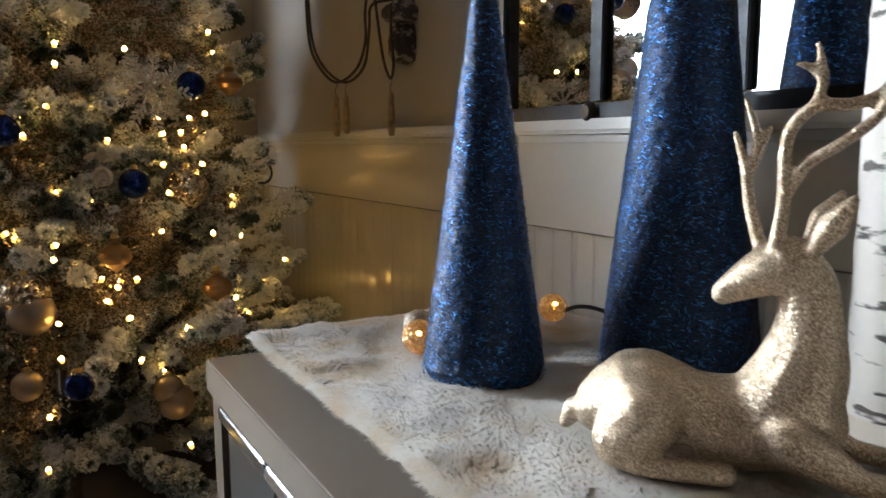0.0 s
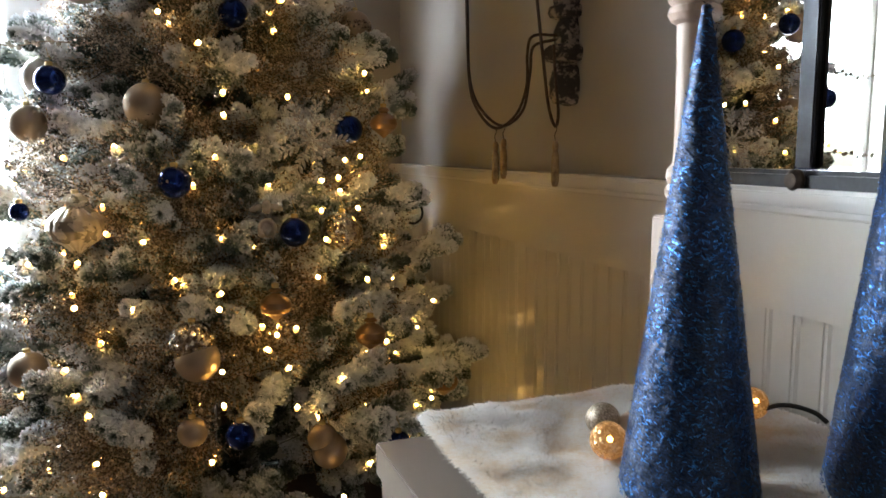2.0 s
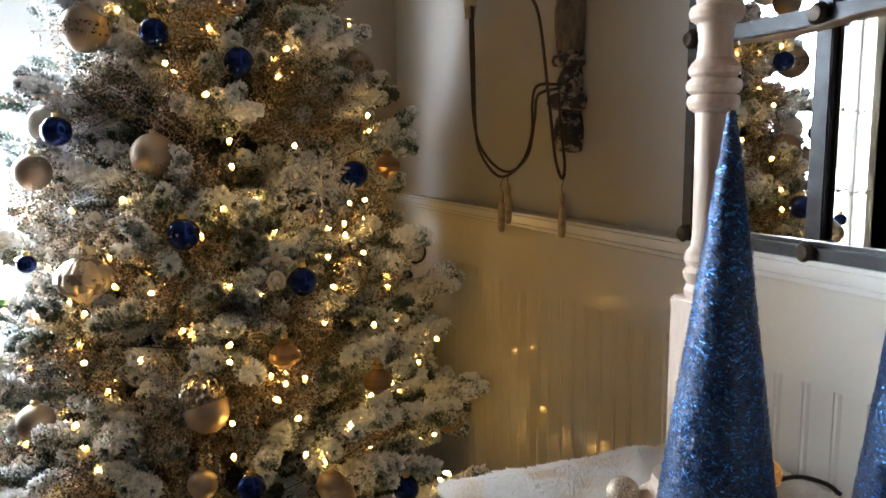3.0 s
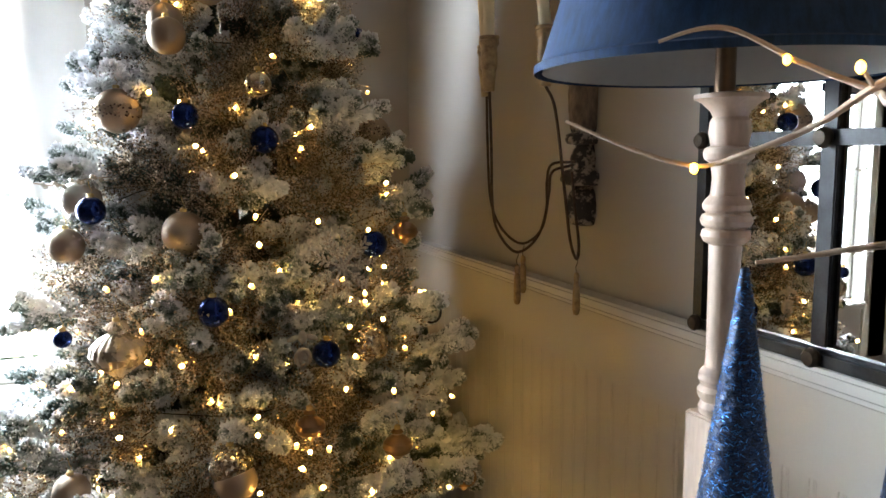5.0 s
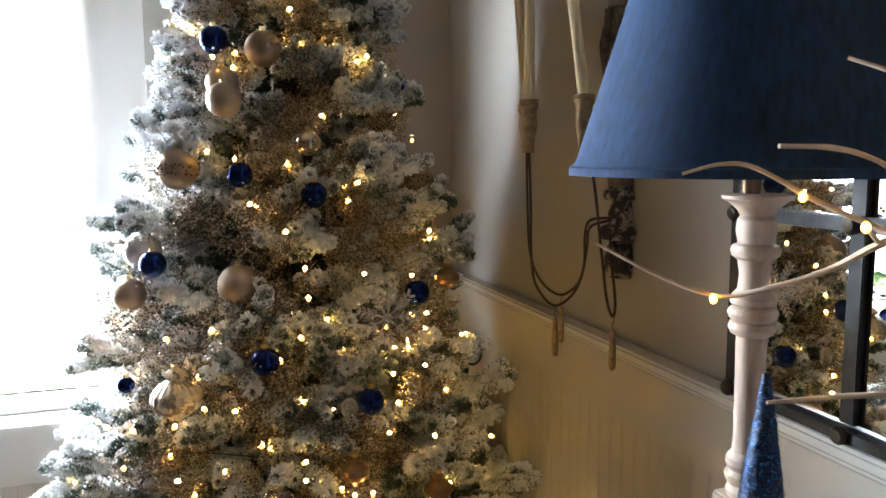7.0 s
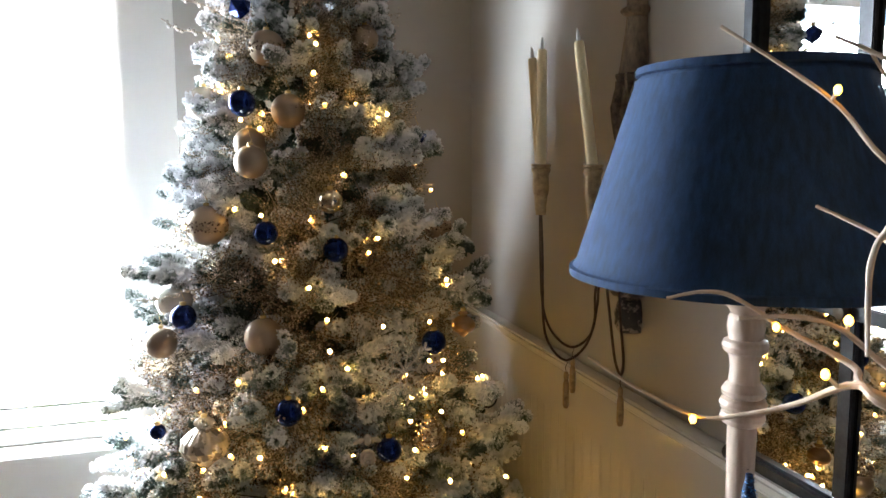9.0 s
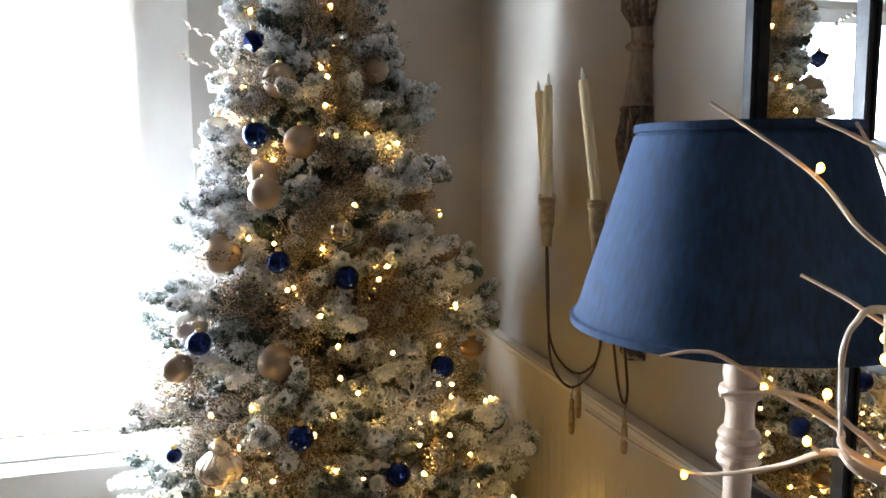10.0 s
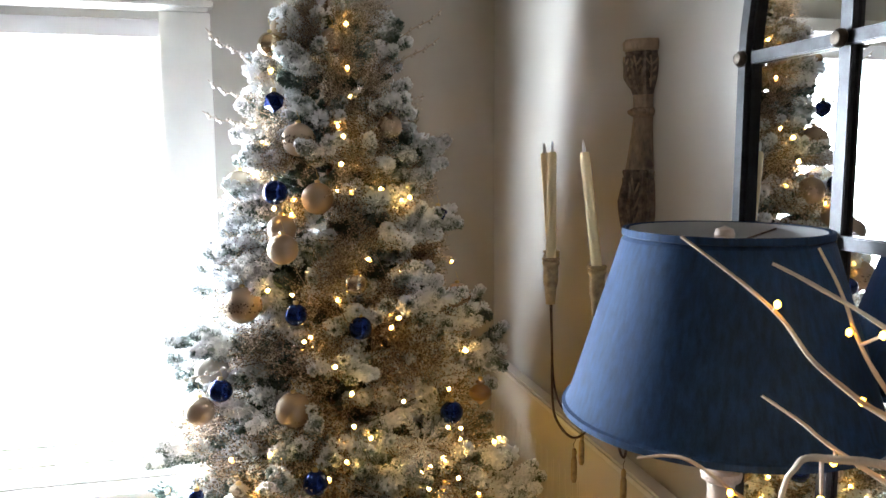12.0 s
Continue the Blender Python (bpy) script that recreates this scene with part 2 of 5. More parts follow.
# outside: pale paving, white rail fence before a hedge
M_LAWN = material("pale_paving", (0.66, 0.64, 0.60), 0.9, vary=0.1, scale=2, fine=30)
tagged(part("ground", box(-60, 60, NY + 0.2, 90, -0.9, -0.8), M_LAWN), "pale sunlit paving outside", "ground", kind="structure")
M_FENCE = material("white_fence_paint", (0.82, 0.82, 0.80), 0.6, vary=0.04)
M_HEDGE = material("hedge_leaves", (0.20, 0.30, 0.13), 0.7, vary=0.5, scale=6, fine=40)
fence = thing("rail_fence", "white painted rail fence in front of a hedge", "fence", (-1.6, 6.0, -0.8))
for q in range(6):
    part("rail", box(-4, 4, -0.02, 0.02, 0.08 + q * 0.15, 0.212 + q * 0.15, 0.004), M_FENCE, fence)
for q in range(5):
    part("post", box(-4.05 + q * 2, -3.95 + q * 2, 0.022, 0.12, 0, 1.05, 0.006), M_FENCE, fence)


def leaf_heap(seed, n, size, spread):
    rng = np.random.default_rng(seed)
    c = rng.random((n, 3)) * np.array(spread)
    c[:, 2] *= 0.85 + 0.15 * np.sin(c[:, 0] * 3)
    a, b = rng.normal(0, size, (n, 3)), rng.normal(0, size, (n, 3))
    v = np.stack([c - a, c + b * 0.5, c + a, c - b * 0.5], 1).reshape(-1, 3)
    f = np.arange(4 * n).reshape(-1, 4)
    return v, f


v, f = leaf_heap(5, 9000, 0.045, (9, 0.7, 1.0))
me = bpy.data.meshes.new("hedge")
me.from_pydata(v.tolist(), [], f.tolist())
me.materials.append(M_HEDGE)
hedge = tagged(new("hedge", me), "trimmed green garden hedge behind a white fence", "hedge", kind="stuff")
hedge.location = (-6.1, 6.3, -0.8)

# ---- console table ----
TX0, TX1, TY0, TY1, TZ = 0.268, 0.79, -0.75, 1.035, 0.80
table = thing("console_table", "grey lacquered console cabinet with chrome edging under a fur throw", "table", (TX0, 0, 0))
tw = TX1 - TX0
part("top", box(0, tw, TY0, TY1, TZ - 0.042, TZ, 0.002), M_TABLE, table)
part("end_panel", box(0.006, tw, TY1 - 0.05, TY1 - 0.004, 0.02, TZ - 0.044, 0.002), M_TABLE, table)
part("end_panel", box(0.006, tw, TY0 + 0.004, TY0 + 0.05, 0.02, TZ - 0.044, 0.002), M_TABLE, table)
part("back_panel", box(tw - 0.03, tw, TY0 + 0.052, TY1 - 0.052, 0.02, TZ - 0.044), M_CABINET, table)
part("base", box(0.03, tw - 0.03, TY0 + 0.052, TY1 - 0.052, 0.0, 0.09), M_CABINET, table)
edge = TY1 - 0.055
k = 0
while edge > TY0 + 0.1:
    b = max(edge - 0.20 if k == 0 else edge - 0.42, TY0 + 0.055)
    d = part("door", box(0.012, 0.03, b + 0.002, edge - 0.002, 0.095, TZ - 0.066, 0.002), M_CABINET, table, "dark glossy door panel")
    part("edge_strip", box(0.000, 0.022, b + 0.002, edge - 0.002, TZ - 0.064, TZ - 0.046, 0.003), M_CHROME, d, "polished chrome strip")
    edge = b
    k += 1

# ---- fur throw on the table ----
def fur_height(x, y):
    """Soft clumps of pile: rounded ridges a few centimetres long over a slow swell."""
    warp = Vector((noise.noise(Vector((x * 9, y * 9, 8.1))), noise.noise(Vector((x * 9, y * 9, 3.4))), 0)) * 0.5
    return 0.006 * noise.noise(Vector((x * 7, y * 5, 2.3))) + 0.0065 * noise.noise(Vector((x * 20, y * 15, 0.3)) + warp * 2) + 0.0012 * noise.noise(Vector((x * 48, y * 40, 1.7)))


def build_fur():
    x0, x1, y0, y1 = 0.341, 0.785, -0.7, 1.043
    bm = bmesh.new()
    nx, ny = 80, 300
    grid = []
    for i in range(nx + 1):
        row = []
        for j in range(ny + 1):
            u, v = i / nx, j / ny
            x = x0 + (x1 - x0) * u + 0.006 * noise.noise(Vector((0, v * 40, 5))) * (1 - u)
            y = y0 + (y1 - y0) * v + 0.012 * u * v + 0.005 * noise.noise(Vector((u * 12, 2, 9))) * v
            e = min(1, u * nx / 3, (nx - i) / 3, j / 3, (ny - j) / 3)
            row.append(bm.verts.new((x, y, TZ + 0.003 + (0.013 + fur_height(x, y)) * e ** 0.5)))
        grid.append(row)
    for i in range(nx):
        for j in range(ny):
            bm.faces.new((grid[i][j], grid[i + 1][j], grid[i + 1][j + 1], grid[i][j + 1]))
    return bm


M_FUR = material("cream_fur", (0.86, 0.81, 0.74), 0.95, vary=0.2, scale=9, fine=260, bump=0.1, depth=0.002, stretch=(1, 0.5, 1), sheen=0.2, other=(0.84, 0.74, 0.62))
throw = thing("fur_throw", "cream and tan faux fur throw spread over the console", "throw")
part("pelt", build_fur(), M_FUR, throw, smooth=True)


# ---- glitter cone trees ----
def island_material(name, dark, light, rough, metal, start=0.4):
    m = bpy.data.materials.new(name)
    m.use_nodes = True
    n, l = m.node_tree.nodes, m.node_tree.links
    g, r_ = n.new("ShaderNodeNewGeometry"), n.new("ShaderNodeValToRGB")
    r_.color_ramp.elements[0].color, r_.color_ramp.elements[1].color = (*dark, 1), (*light, 1)
    r_.color_ramp.elements[0].position = start
    l.new(g.outputs["Random Per Island"], r_.inputs[0])
    l.new(r_.outputs[0], n["Principled BSDF"].inputs["Base Color"])
    n["Principled BSDF"].inputs["Roughness"].default_value = rough
    n["Principled BSDF"].inputs["Metallic"].default_value = metal
    return m


M_TINSEL = island_material("blue_tinsel", (0.007, 0.018, 0.055), (0.080, 0.34, 0.92), 0.38, 0.9, 0.45)

def cone_tree(x, y, r, h, label):
    t = thing("cone_tree", label, "decoration", (x, y, TZ + 0.022), "blue cone trees")
    prof = [(0, 0), (r * 0.97, 0.0), (r, 0.006)] + [(r * (1 - s) + 0.004, 0.006 + (h - 0.006) * s) for s in np.linspace(0.02, 0.995, 60)] + [(0, h)]
    bm = lathe(prof, 72)
    for v in bm.verts:
        d = Vector((v.co.x, v.co.y, 0))
        if d.length > 1e-4:
            v.co += d.normalized() * noise.noise(v.co * 90) * 0.0016
    part("body", bm, M_BLUE, t)
    rng = np.random.default_rng(int(h * 1000))
    n = int(90000 * r * h * 3.2)
    s = 1 - np.sqrt(rng.random(n))
    a = rng.random(n) * 2 * np.pi
    rad = r * (1 - s) + 0.0045
    c = np.stack([rad * np.cos(a), rad * np.sin(a), 0.004 + h * s], 1)
    out = np.stack([np.cos(a), np.sin(a), np.full(n, r / h)], 1)
    side = np.stack([-np.sin(a), np.cos(a), np.zeros(n)], 1) + rng.normal(0, 0.75, (n, 3))
    side -= out * (side * out).sum(1)[:, None]
    side /= np.linalg.norm(side, axis=1)[:, None]
    d = side * 0.0028 + out * (rng.random((n, 1)) - 0.4) * 0.0022
    w = np.cross(side, out)
    w = w / np.linalg.norm(w, axis=1)[:, None] * 0.00062
    v = np.stack([c - d - w, c + d, c - d + w], 1).reshape(-1, 3)
    me = bpy.data.meshes.new("tinsel")
    me.from_pydata(v.tolist(), [], np.arange(3 * n).reshape(-1, 3).tolist())
    me.materials.append(M_TINSEL)
    ob = new("tinsel", me)
    ob.parent = t
    ob["kind"] = "stuff"
    return t


cone_tree(0.508, 0.738, 0.064, 0.474, "slim royal blue glitter cone tree on the fur")
cone_tree(0.708, 0.643, 0.085, 0.76, "large royal blue glitter cone tree on the fur")

# ---- table lamp ----
M_CLOTH = material("blue_linen", (0.011, 0.031, 0.080), 0.85, vary=0.32, scale=130, fine=900, bump=0.35, depth=0.001, stretch=(1, 1, 0.12), spec=0.15)
M_LINING = material("shade_lining", (0.33, 0.34, 0.35), 0.8, vary=0.05)
LX, LY = 0.585, 0.865
lamp = thing("table_lamp", "whitewashed turned wood lamp with a dark blue linen shade", "lamp", (LX, LY, TZ + 0.02))
part("foot", lathe([(0, 0), (0.07, 0), (0.072, 0.01), (0.06, 0.022), (0.05, 0.03), (0.046, 0.05), (0, 0.05)], 40), M_LAMPWOOD, lamp, smooth=True)
plinth = part("plinth", box(-0.029, 0.029, -0.029, 0.029, 0.05, 0.268, 0.003), M_LAMPWOOD, lamp)
prof = [(0.026, 0.268), (0.028, 0.276), (0.024, 0.284), (0.029, 0.291), (0.030, 0.298), (0.025, 0.304), (0.029, 0.312), (0.028, 0.320), (0.021, 0.328), (0.020, 0.345), (0.0205, 0.42), (0.0215, 0.480),
        (0.029, 0.484), (0.033, 0.491), (0.031, 0.498), (0.0265, 0.500), (0.032, 0.504), (0.0345, 0.510), (0.032, 0.516), (0.0265, 0.519), (0.031, 0.523), (0.032, 0.529), (0.028, 0.535), (0.0225, 0.540), (0.0205, 0.56), (0.0235, 0.578),
        (0.0315, 0.583), (0.0335, 0.590), (0.0315, 0.596), (0.0240, 0.599), (0.0275, 0.615), (0.026, 0.628), (0.0225, 0.633), (0.026, 0.640), (0.038, 0.650), (0.0475, 0.654), (0.0475, 0.659), (0.030, 0.661), (0, 0.661)]
column = part("column", lathe([(r_ * 0.89, z_) for r_, z_ in prof], 48), M_LAMPWOOD, lamp, smooth=True)
column.location.x = plinth.location.x = 0.010
part("socket", lathe([(0.012, 0.655), (0.012, 0.74), (0.016, 0.745), (0.016, 0.80), (0, 0.80)], 20), M_BRASS, lamp, smooth=True)
SH0, SH1, SR0, SR1 = 0.685, 0.952, 0.222, 0.139
shade_prof = [(SR0 + 0.0015, SH0), (SR0 + 0.002, SH0 + 0.009), (SR0 - 0.003, SH0 + 0.011)] + [(SR0 - 0.002 + (SR1 - SR0) * s, SH0 + (SH1 - SH0) * s) for s in np.linspace(0.06, 0.94, 14)] + [(SR1 - 0.002, SH1 - 0.011), (SR1 + 0.003, SH1 - 0.009), (SR1 + 0.002, SH1), (SR1 - 0.003, SH1)]
shade = part("shade", lathe(shade_prof, 96), M_CLOTH, lamp, "tapered dark blue linen shade", smooth=True)
part("lining", lathe([(SR0 - 0.008 + (SR1 - SR0) * s, SH0 + 0.002 + (SH1 - SH0 - 0.003) * s) for s in np.linspace(0, 1, 8)], 96), M_LINING, shade, "pale shade lining", smooth=True)
bm = bmesh.new()
for a in range(3):
    c, s_ = math.cos(a * 2.094 + 0.4), math.sin(a * 2.094 + 0.4)
    tube([(0, 0, SH1 - 0.026), (c * (SR1 - 0.004), s_ * (SR1 - 0.004), SH1 - 0.008)], 0.0018, 6, bm)
tube([(0.0, 0.03, 0.76), (0.0, 0.05, 0.85), (0.0, 0.03, 0.925), (0, 0, SH1 - 0.026)], 0.002, 6, bm)
part("harp", bm, M_BRASS, lamp)
part("finial", lathe([(0, SH1 - 0.026), (0.006, SH1 - 0.025), (0.006, SH1 - 0.021), (0.012, SH1 - 0.017), (0.0145, SH1 - 0.009), (0.012, SH1 - 0.001), (0, SH1 + 0.004)], 24), M_LAMPWOOD, lamp, smooth=True)

# ---- arched mirror ----
MX, MY0, MY1, MZ0, MZA = 0.795, 0.165, 1.175, 1.108, 2.05
MYC, MR = (MY0 + MY1) / 2, (MY1 - MY0) / 2
mirror = thing("arched_mirror", "tall arched black iron windowpane mirror on the wall", "mirror", (WX, MYC, MZ0))


def arch_outline(inset, seg=32):
    r = MR - inset
    pts = [(r, inset), (r, MZA - MZ0)]
    pts += [(r * math.cos(a), MZA - MZ0 + r * math.sin(a)) for a in np.linspace(0, math.pi, seg + 1)[1:]]
    return pts + [(-r, inset)]


def arch_band(o, i, x0, x1):
    """A frame between two outlines, x from x0 (front) to x1 (back)."""
    bm = bmesh.new()
    po, pi_ = arch_outline(o), arch_outline(i)
    n = len(po)
    ring = [[bm.verts.new((x, y, z)) for y, z in p] for x, p in ((x0, po), (x1, po), (x1, pi_), (x0, pi_))]
    for k in range(n):
        j = (k + 1) % n
        for a in range(4):
            b = (a + 1) % 4
            bm.faces.new((ring[a][k], ring[a][j], ring[b][j], ring[b][k]))
    bmesh.ops.recalc_face_normals(bm, faces=bm.faces[:])
    return bm


part("frame", arch_band(0, 0.021, -0.036, -0.004), M_IRON, mirror)
part("inner_frame", arch_band(0.019, 0.027, -0.025, -0.004), M_IRON, mirror)
bm = bmesh.new()
vs = [bm.verts.new((-0.018, y, z)) for y, z in arch_outline(0.018)]
vb = [bm.verts.new((-0.010, y, z)) for y, z in arch_outline(0.018)]
bm.faces.new(vs)
bm.faces.new(list(reversed(vb)))
bmesh.ops.recalc_face_normals(bm, faces=bm.faces[:])
part("glass", bm, M_MIRROR, mirror, "silvered mirror glass")
VB = [0.92 - MYC, 0.67 - MYC, 0.42 - MYC]
HB = [1.43 - MZ0, 1.74 - MZ0, 2.05 - MZ0]
for y in VB:
    top = MZA - MZ0 + math.sqrt(max(0, (MR - 0.03) ** 2 - y * y))
    part("upright_bar", box(-0.029, -0.0185, y - 0.014, y + 0.014, 0.03, top, 0.002), M_IRON, mirror)
for z in HB:
    part("cross_bar", box(-0.033, -0.0185, -MR + 0.03, MR - 0.03, z - 0.011, z + 0.011, 0.002), M_IRON, mirror)
for y in VB + [-MR + 0.012, MR - 0.012]:
    for z in [0.014] + HB:
        bm = lathe([(0.0125, 0), (0.015, 0.004), (0.0145, 0.009), (0.010, 0.0145), (0, 0.016)], 20)
        bmesh.ops.rotate(bm, verts=bm.verts[:], cent=(0, 0, 0), matrix=Matrix.Rotation(-math.pi / 2, 3, "Y"))
        bmesh.ops.translate(bm, verts=bm.verts[:], vec=(-0.034, y, z))
        part("knob", bm, M_KNOB, mirror, smooth=True)

# ---- Christmas tree ----
AX, AY = 0.145, 2.15


def tree_radius(z):
    return max(0.05, 0.70 - (z - 0.42) * 0.287)


M_NEEDLE = bpy.data.materials.new("flocked_needles")
M_NEEDLE.use_nodes = True
n, l = M_NEEDLE.node_tree.nodes, M_NEEDLE.node_tree.links
b = n["Principled BSDF"]
b.inputs["Roughness"].default_value = 0.85
geo = n.new("ShaderNodeNewGeometry")
no = n.new("ShaderNodeTexNoise")
no.inputs["Scale"].default_value = 16
l.new(geo.outputs["Position"], no.inputs["Vector"])
add = n.new("ShaderNodeMath")
add.operation = "MULTIPLY_ADD"
add.inputs[1].default_value = 0.08
l.new(geo.outputs["Random Per Island"], add.inputs[0])
l.new(no.outputs[0], add.inputs[2])
ramp = n.new("ShaderNodeValToRGB")
ramp.color_ramp.elements[0].position, ramp.color_ramp.elements[0].color = 0.68, (0.055, 0.085, 0.070, 1)
ramp.color_ramp.elements[1].position, ramp.color_ramp.elements[1].color = 0.96, (0.84, 0.86, 0.89, 1)
e = ramp.color_ramp.elements.new(0.83)
e.color = (0.36, 0.41, 0.40, 1)
fl = n.new("ShaderNodeAttribute")
fl.attribute_name = "flock"
ad2 = n.new("ShaderNodeMath")
ad2.operation = "MULTIPLY_ADD"
ad2.inputs[1].default_value = 0.62
l.new(fl.outputs["Fac"], ad2.inputs[0])
l.new(add.outputs[0], ad2.inputs[2])
l.new(ad2.outputs[0], ramp.inputs[0])
l.new(ramp.outputs[0], b.inputs["Base Color"])
# unflocked inner green, darkened so the depths of the tree look shaded
M_INNER = material("darkened_inner_needles", (0.030, 0.050, 0.034), 0.85, vary=0.4, scale=20, bump=0)
M_BARK = material("tree_bark", (0.10, 0.07, 0.045), 0.9, vary=0.4, scale=30, bump=0.5)


def needle_arrays(rng, base, way, length, radius, count, width=0.0026, snow=1.0):
    """A bottle-brush finger of flocked needles round a twig; returns vertices, triangles and flock per vertex."""
    way = way / np.linalg.norm(way)
    ref = np.array([0, 0, 1.0]) if abs(way[2]) < 0.9 else np.array([1.0, 0, 0])
    s1 = np.cross(way, ref)
    s1 /= np.linalg.norm(s1)
    s2 = np.cross(s1, way)
    u = rng.random(count)
    # needles go round in whorls and crowd at the end
    u[: count // 5] = 0.93 + 0.07 * rng.random(count // 5)
    ang = rng.random(count) * 2 * np.pi
    out = np.cos(ang)[:, None] * s1 + np.sin(ang)[:, None] * s2
    root = base + way * (u * length)[:, None]
    ahead = 0.75 + 1.6 * np.clip((u - 0.8) / 0.2, 0, 1) * rng.random(count)
    d = out + way * ahead[:, None] + rng.normal(0, 0.13, (count, 3))
    d /= np.linalg.norm(d, axis=1)[:, None]
    ln = radius * 1.10 * (0.82 + 0.26 * rng.random(count)) * (0.82 + 0.25 * np.sin(np.pi * u))
    side = np.cross(d, rng.normal(0, 1, (count, 3)))
    side /= np.linalg.norm(side, axis=1)[:, None]
    third = np.cross(d, side)
    w = width * (0.8 + 0.6 * rng.random(count))[:, None]
    mid = root + d * (ln * 0.85)[:, None]
    tip = root + d * ln[:, None]
    v = np.stack([root, mid + side * w, mid - side * w * 0.5 + third * w * 0.87, mid - side * w * 0.5 - third * w * 0.87, tip], 1).reshape(-1, 3)
    k = np.arange(count)[:, None, None] * 5
    f = np.array([[0, 1, 2], [0, 2, 3], [0, 3, 1], [4, 2, 1], [4, 3, 2], [4, 1, 3]])[None] + k
    top = snow * (0.86 + 0.2 * out[:, 2]) * (0.85 + 0.3 * rng.random(count))
    coat = np.outer(top, [0.10, 0.74, 0.74, 0.74, 1.08]).reshape(-1)
    return v, f.reshape(-1, 3), coat


def core_arrays(rng, base, way, length, radius, snow=1.0):
    """The lumpy flocked core of a finger."""
    way = way / np.linalg.norm(way)
    ref = np.array([0, 0, 1.0]) if abs(way[2]) < 0.9 else np.array([1.0, 0, 0])
    s1 = np.cross(way, ref)
    s1 /= np.linalg.norm(s1)
    s2 = np.cross(s1, way)
    rings, seg = 9, 8
    vs = []
    for q in range(rings):
        u = q / (rings - 1)
        rr = radius * min(1, 0.4 + 2.5 * u) * math.sqrt(max(0.02, 1 - max(0, (u - 0.75) / 0.25) ** 2))
        for h in range(seg):
            a = 2 * math.pi * h / seg
            vs.append(base + way * length * u + (s1 * math.cos(a) + s2 * math.sin(a)) * rr * (1 + rng.normal(0, 0.22)))
    fs = []
    for q in range(rings - 1):
        for h in range(seg):
            a, b = q * seg + h, q * seg + (h + 1) % seg
            fs += [(a, b, b + seg), (a, b + seg, a + seg)]
    return np.array(vs), np.array(fs), np.full(len(vs), 0.62 * snow) + rng.normal(0, 0.12, len(vs))


def branch_mesh(seed, length, bare=False):
    """A flocked branch along +x: stem and side twigs, each a finger of needles."""
    rng = np.random.default_rng(seed)
    vs, fs, coats, off = [], [], [], 0

    def finger(base, way, ln, radius, dens, bareness=1.0):
        nonlocal off
        snow = rng.choice([0.66, 0.95, 1.06, 1.14]) * bareness
        for v, f, c in (needle_arrays(rng, base, way, ln, radius, int(dens * ln) + 60, snow=snow), core_arrays(rng, base, way, ln + 0.004, radius * 0.60, snow)):
            vs.append(v)
            fs.append(f + off)
            coats.append(c)
            off += len(v)

    def along(s):
        return np.array([length * s, 0.0, 0.10 * length * s * s - 0.02 * s])

    finger(along(0.25), along(1) - along(0.25), np.linalg.norm(along(0.72) - along(0.25)), 0.015, 1300, 0.25)
    finger(along(0.74), along(1) - along(0.7) + rng.normal(0, 0.015, 3), 0.20 * length + 0.055, 0.0255, 2900)
    n_tw = max(3, int(length / 0.055))
    for i in range(n_tw):
        s = 0.36 + 0.56 * (i + rng.random() * 0.5) / n_tw
        sgn = 1 if i % 2 else -1
        way = np.array([0.85 + 0.4 * rng.random(), sgn * (0.35 + 0.5 * rng.random()), 0.85 * rng.random() - 0.2])
        way /= np.linalg.norm(way)
        ln = (0.10 + 0.05 * rng.random()) * (0.75 + 0.5 * (1 - s)) * min(1, 0.6 + length)
        finger(along(s) + way * 0.008, way, ln, 0.0230 + 0.005 * rng.random(), 2900, 0.5 if s < 0.5 else 1.0)
    v, f = np.concatenate(vs), np.concatenate(fs)
    me = bpy.data.meshes.new("branch")
    me.from_pydata(v.tolist(), [], f.tolist())
    me.materials.append(M_INNER if bare else M_NEEDLE)
    flock = me.attributes.new("flock", "FLOAT", "POINT")
    flock.data.foreach_set("value", np.concatenate(coats).astype(np.float32))
    return me


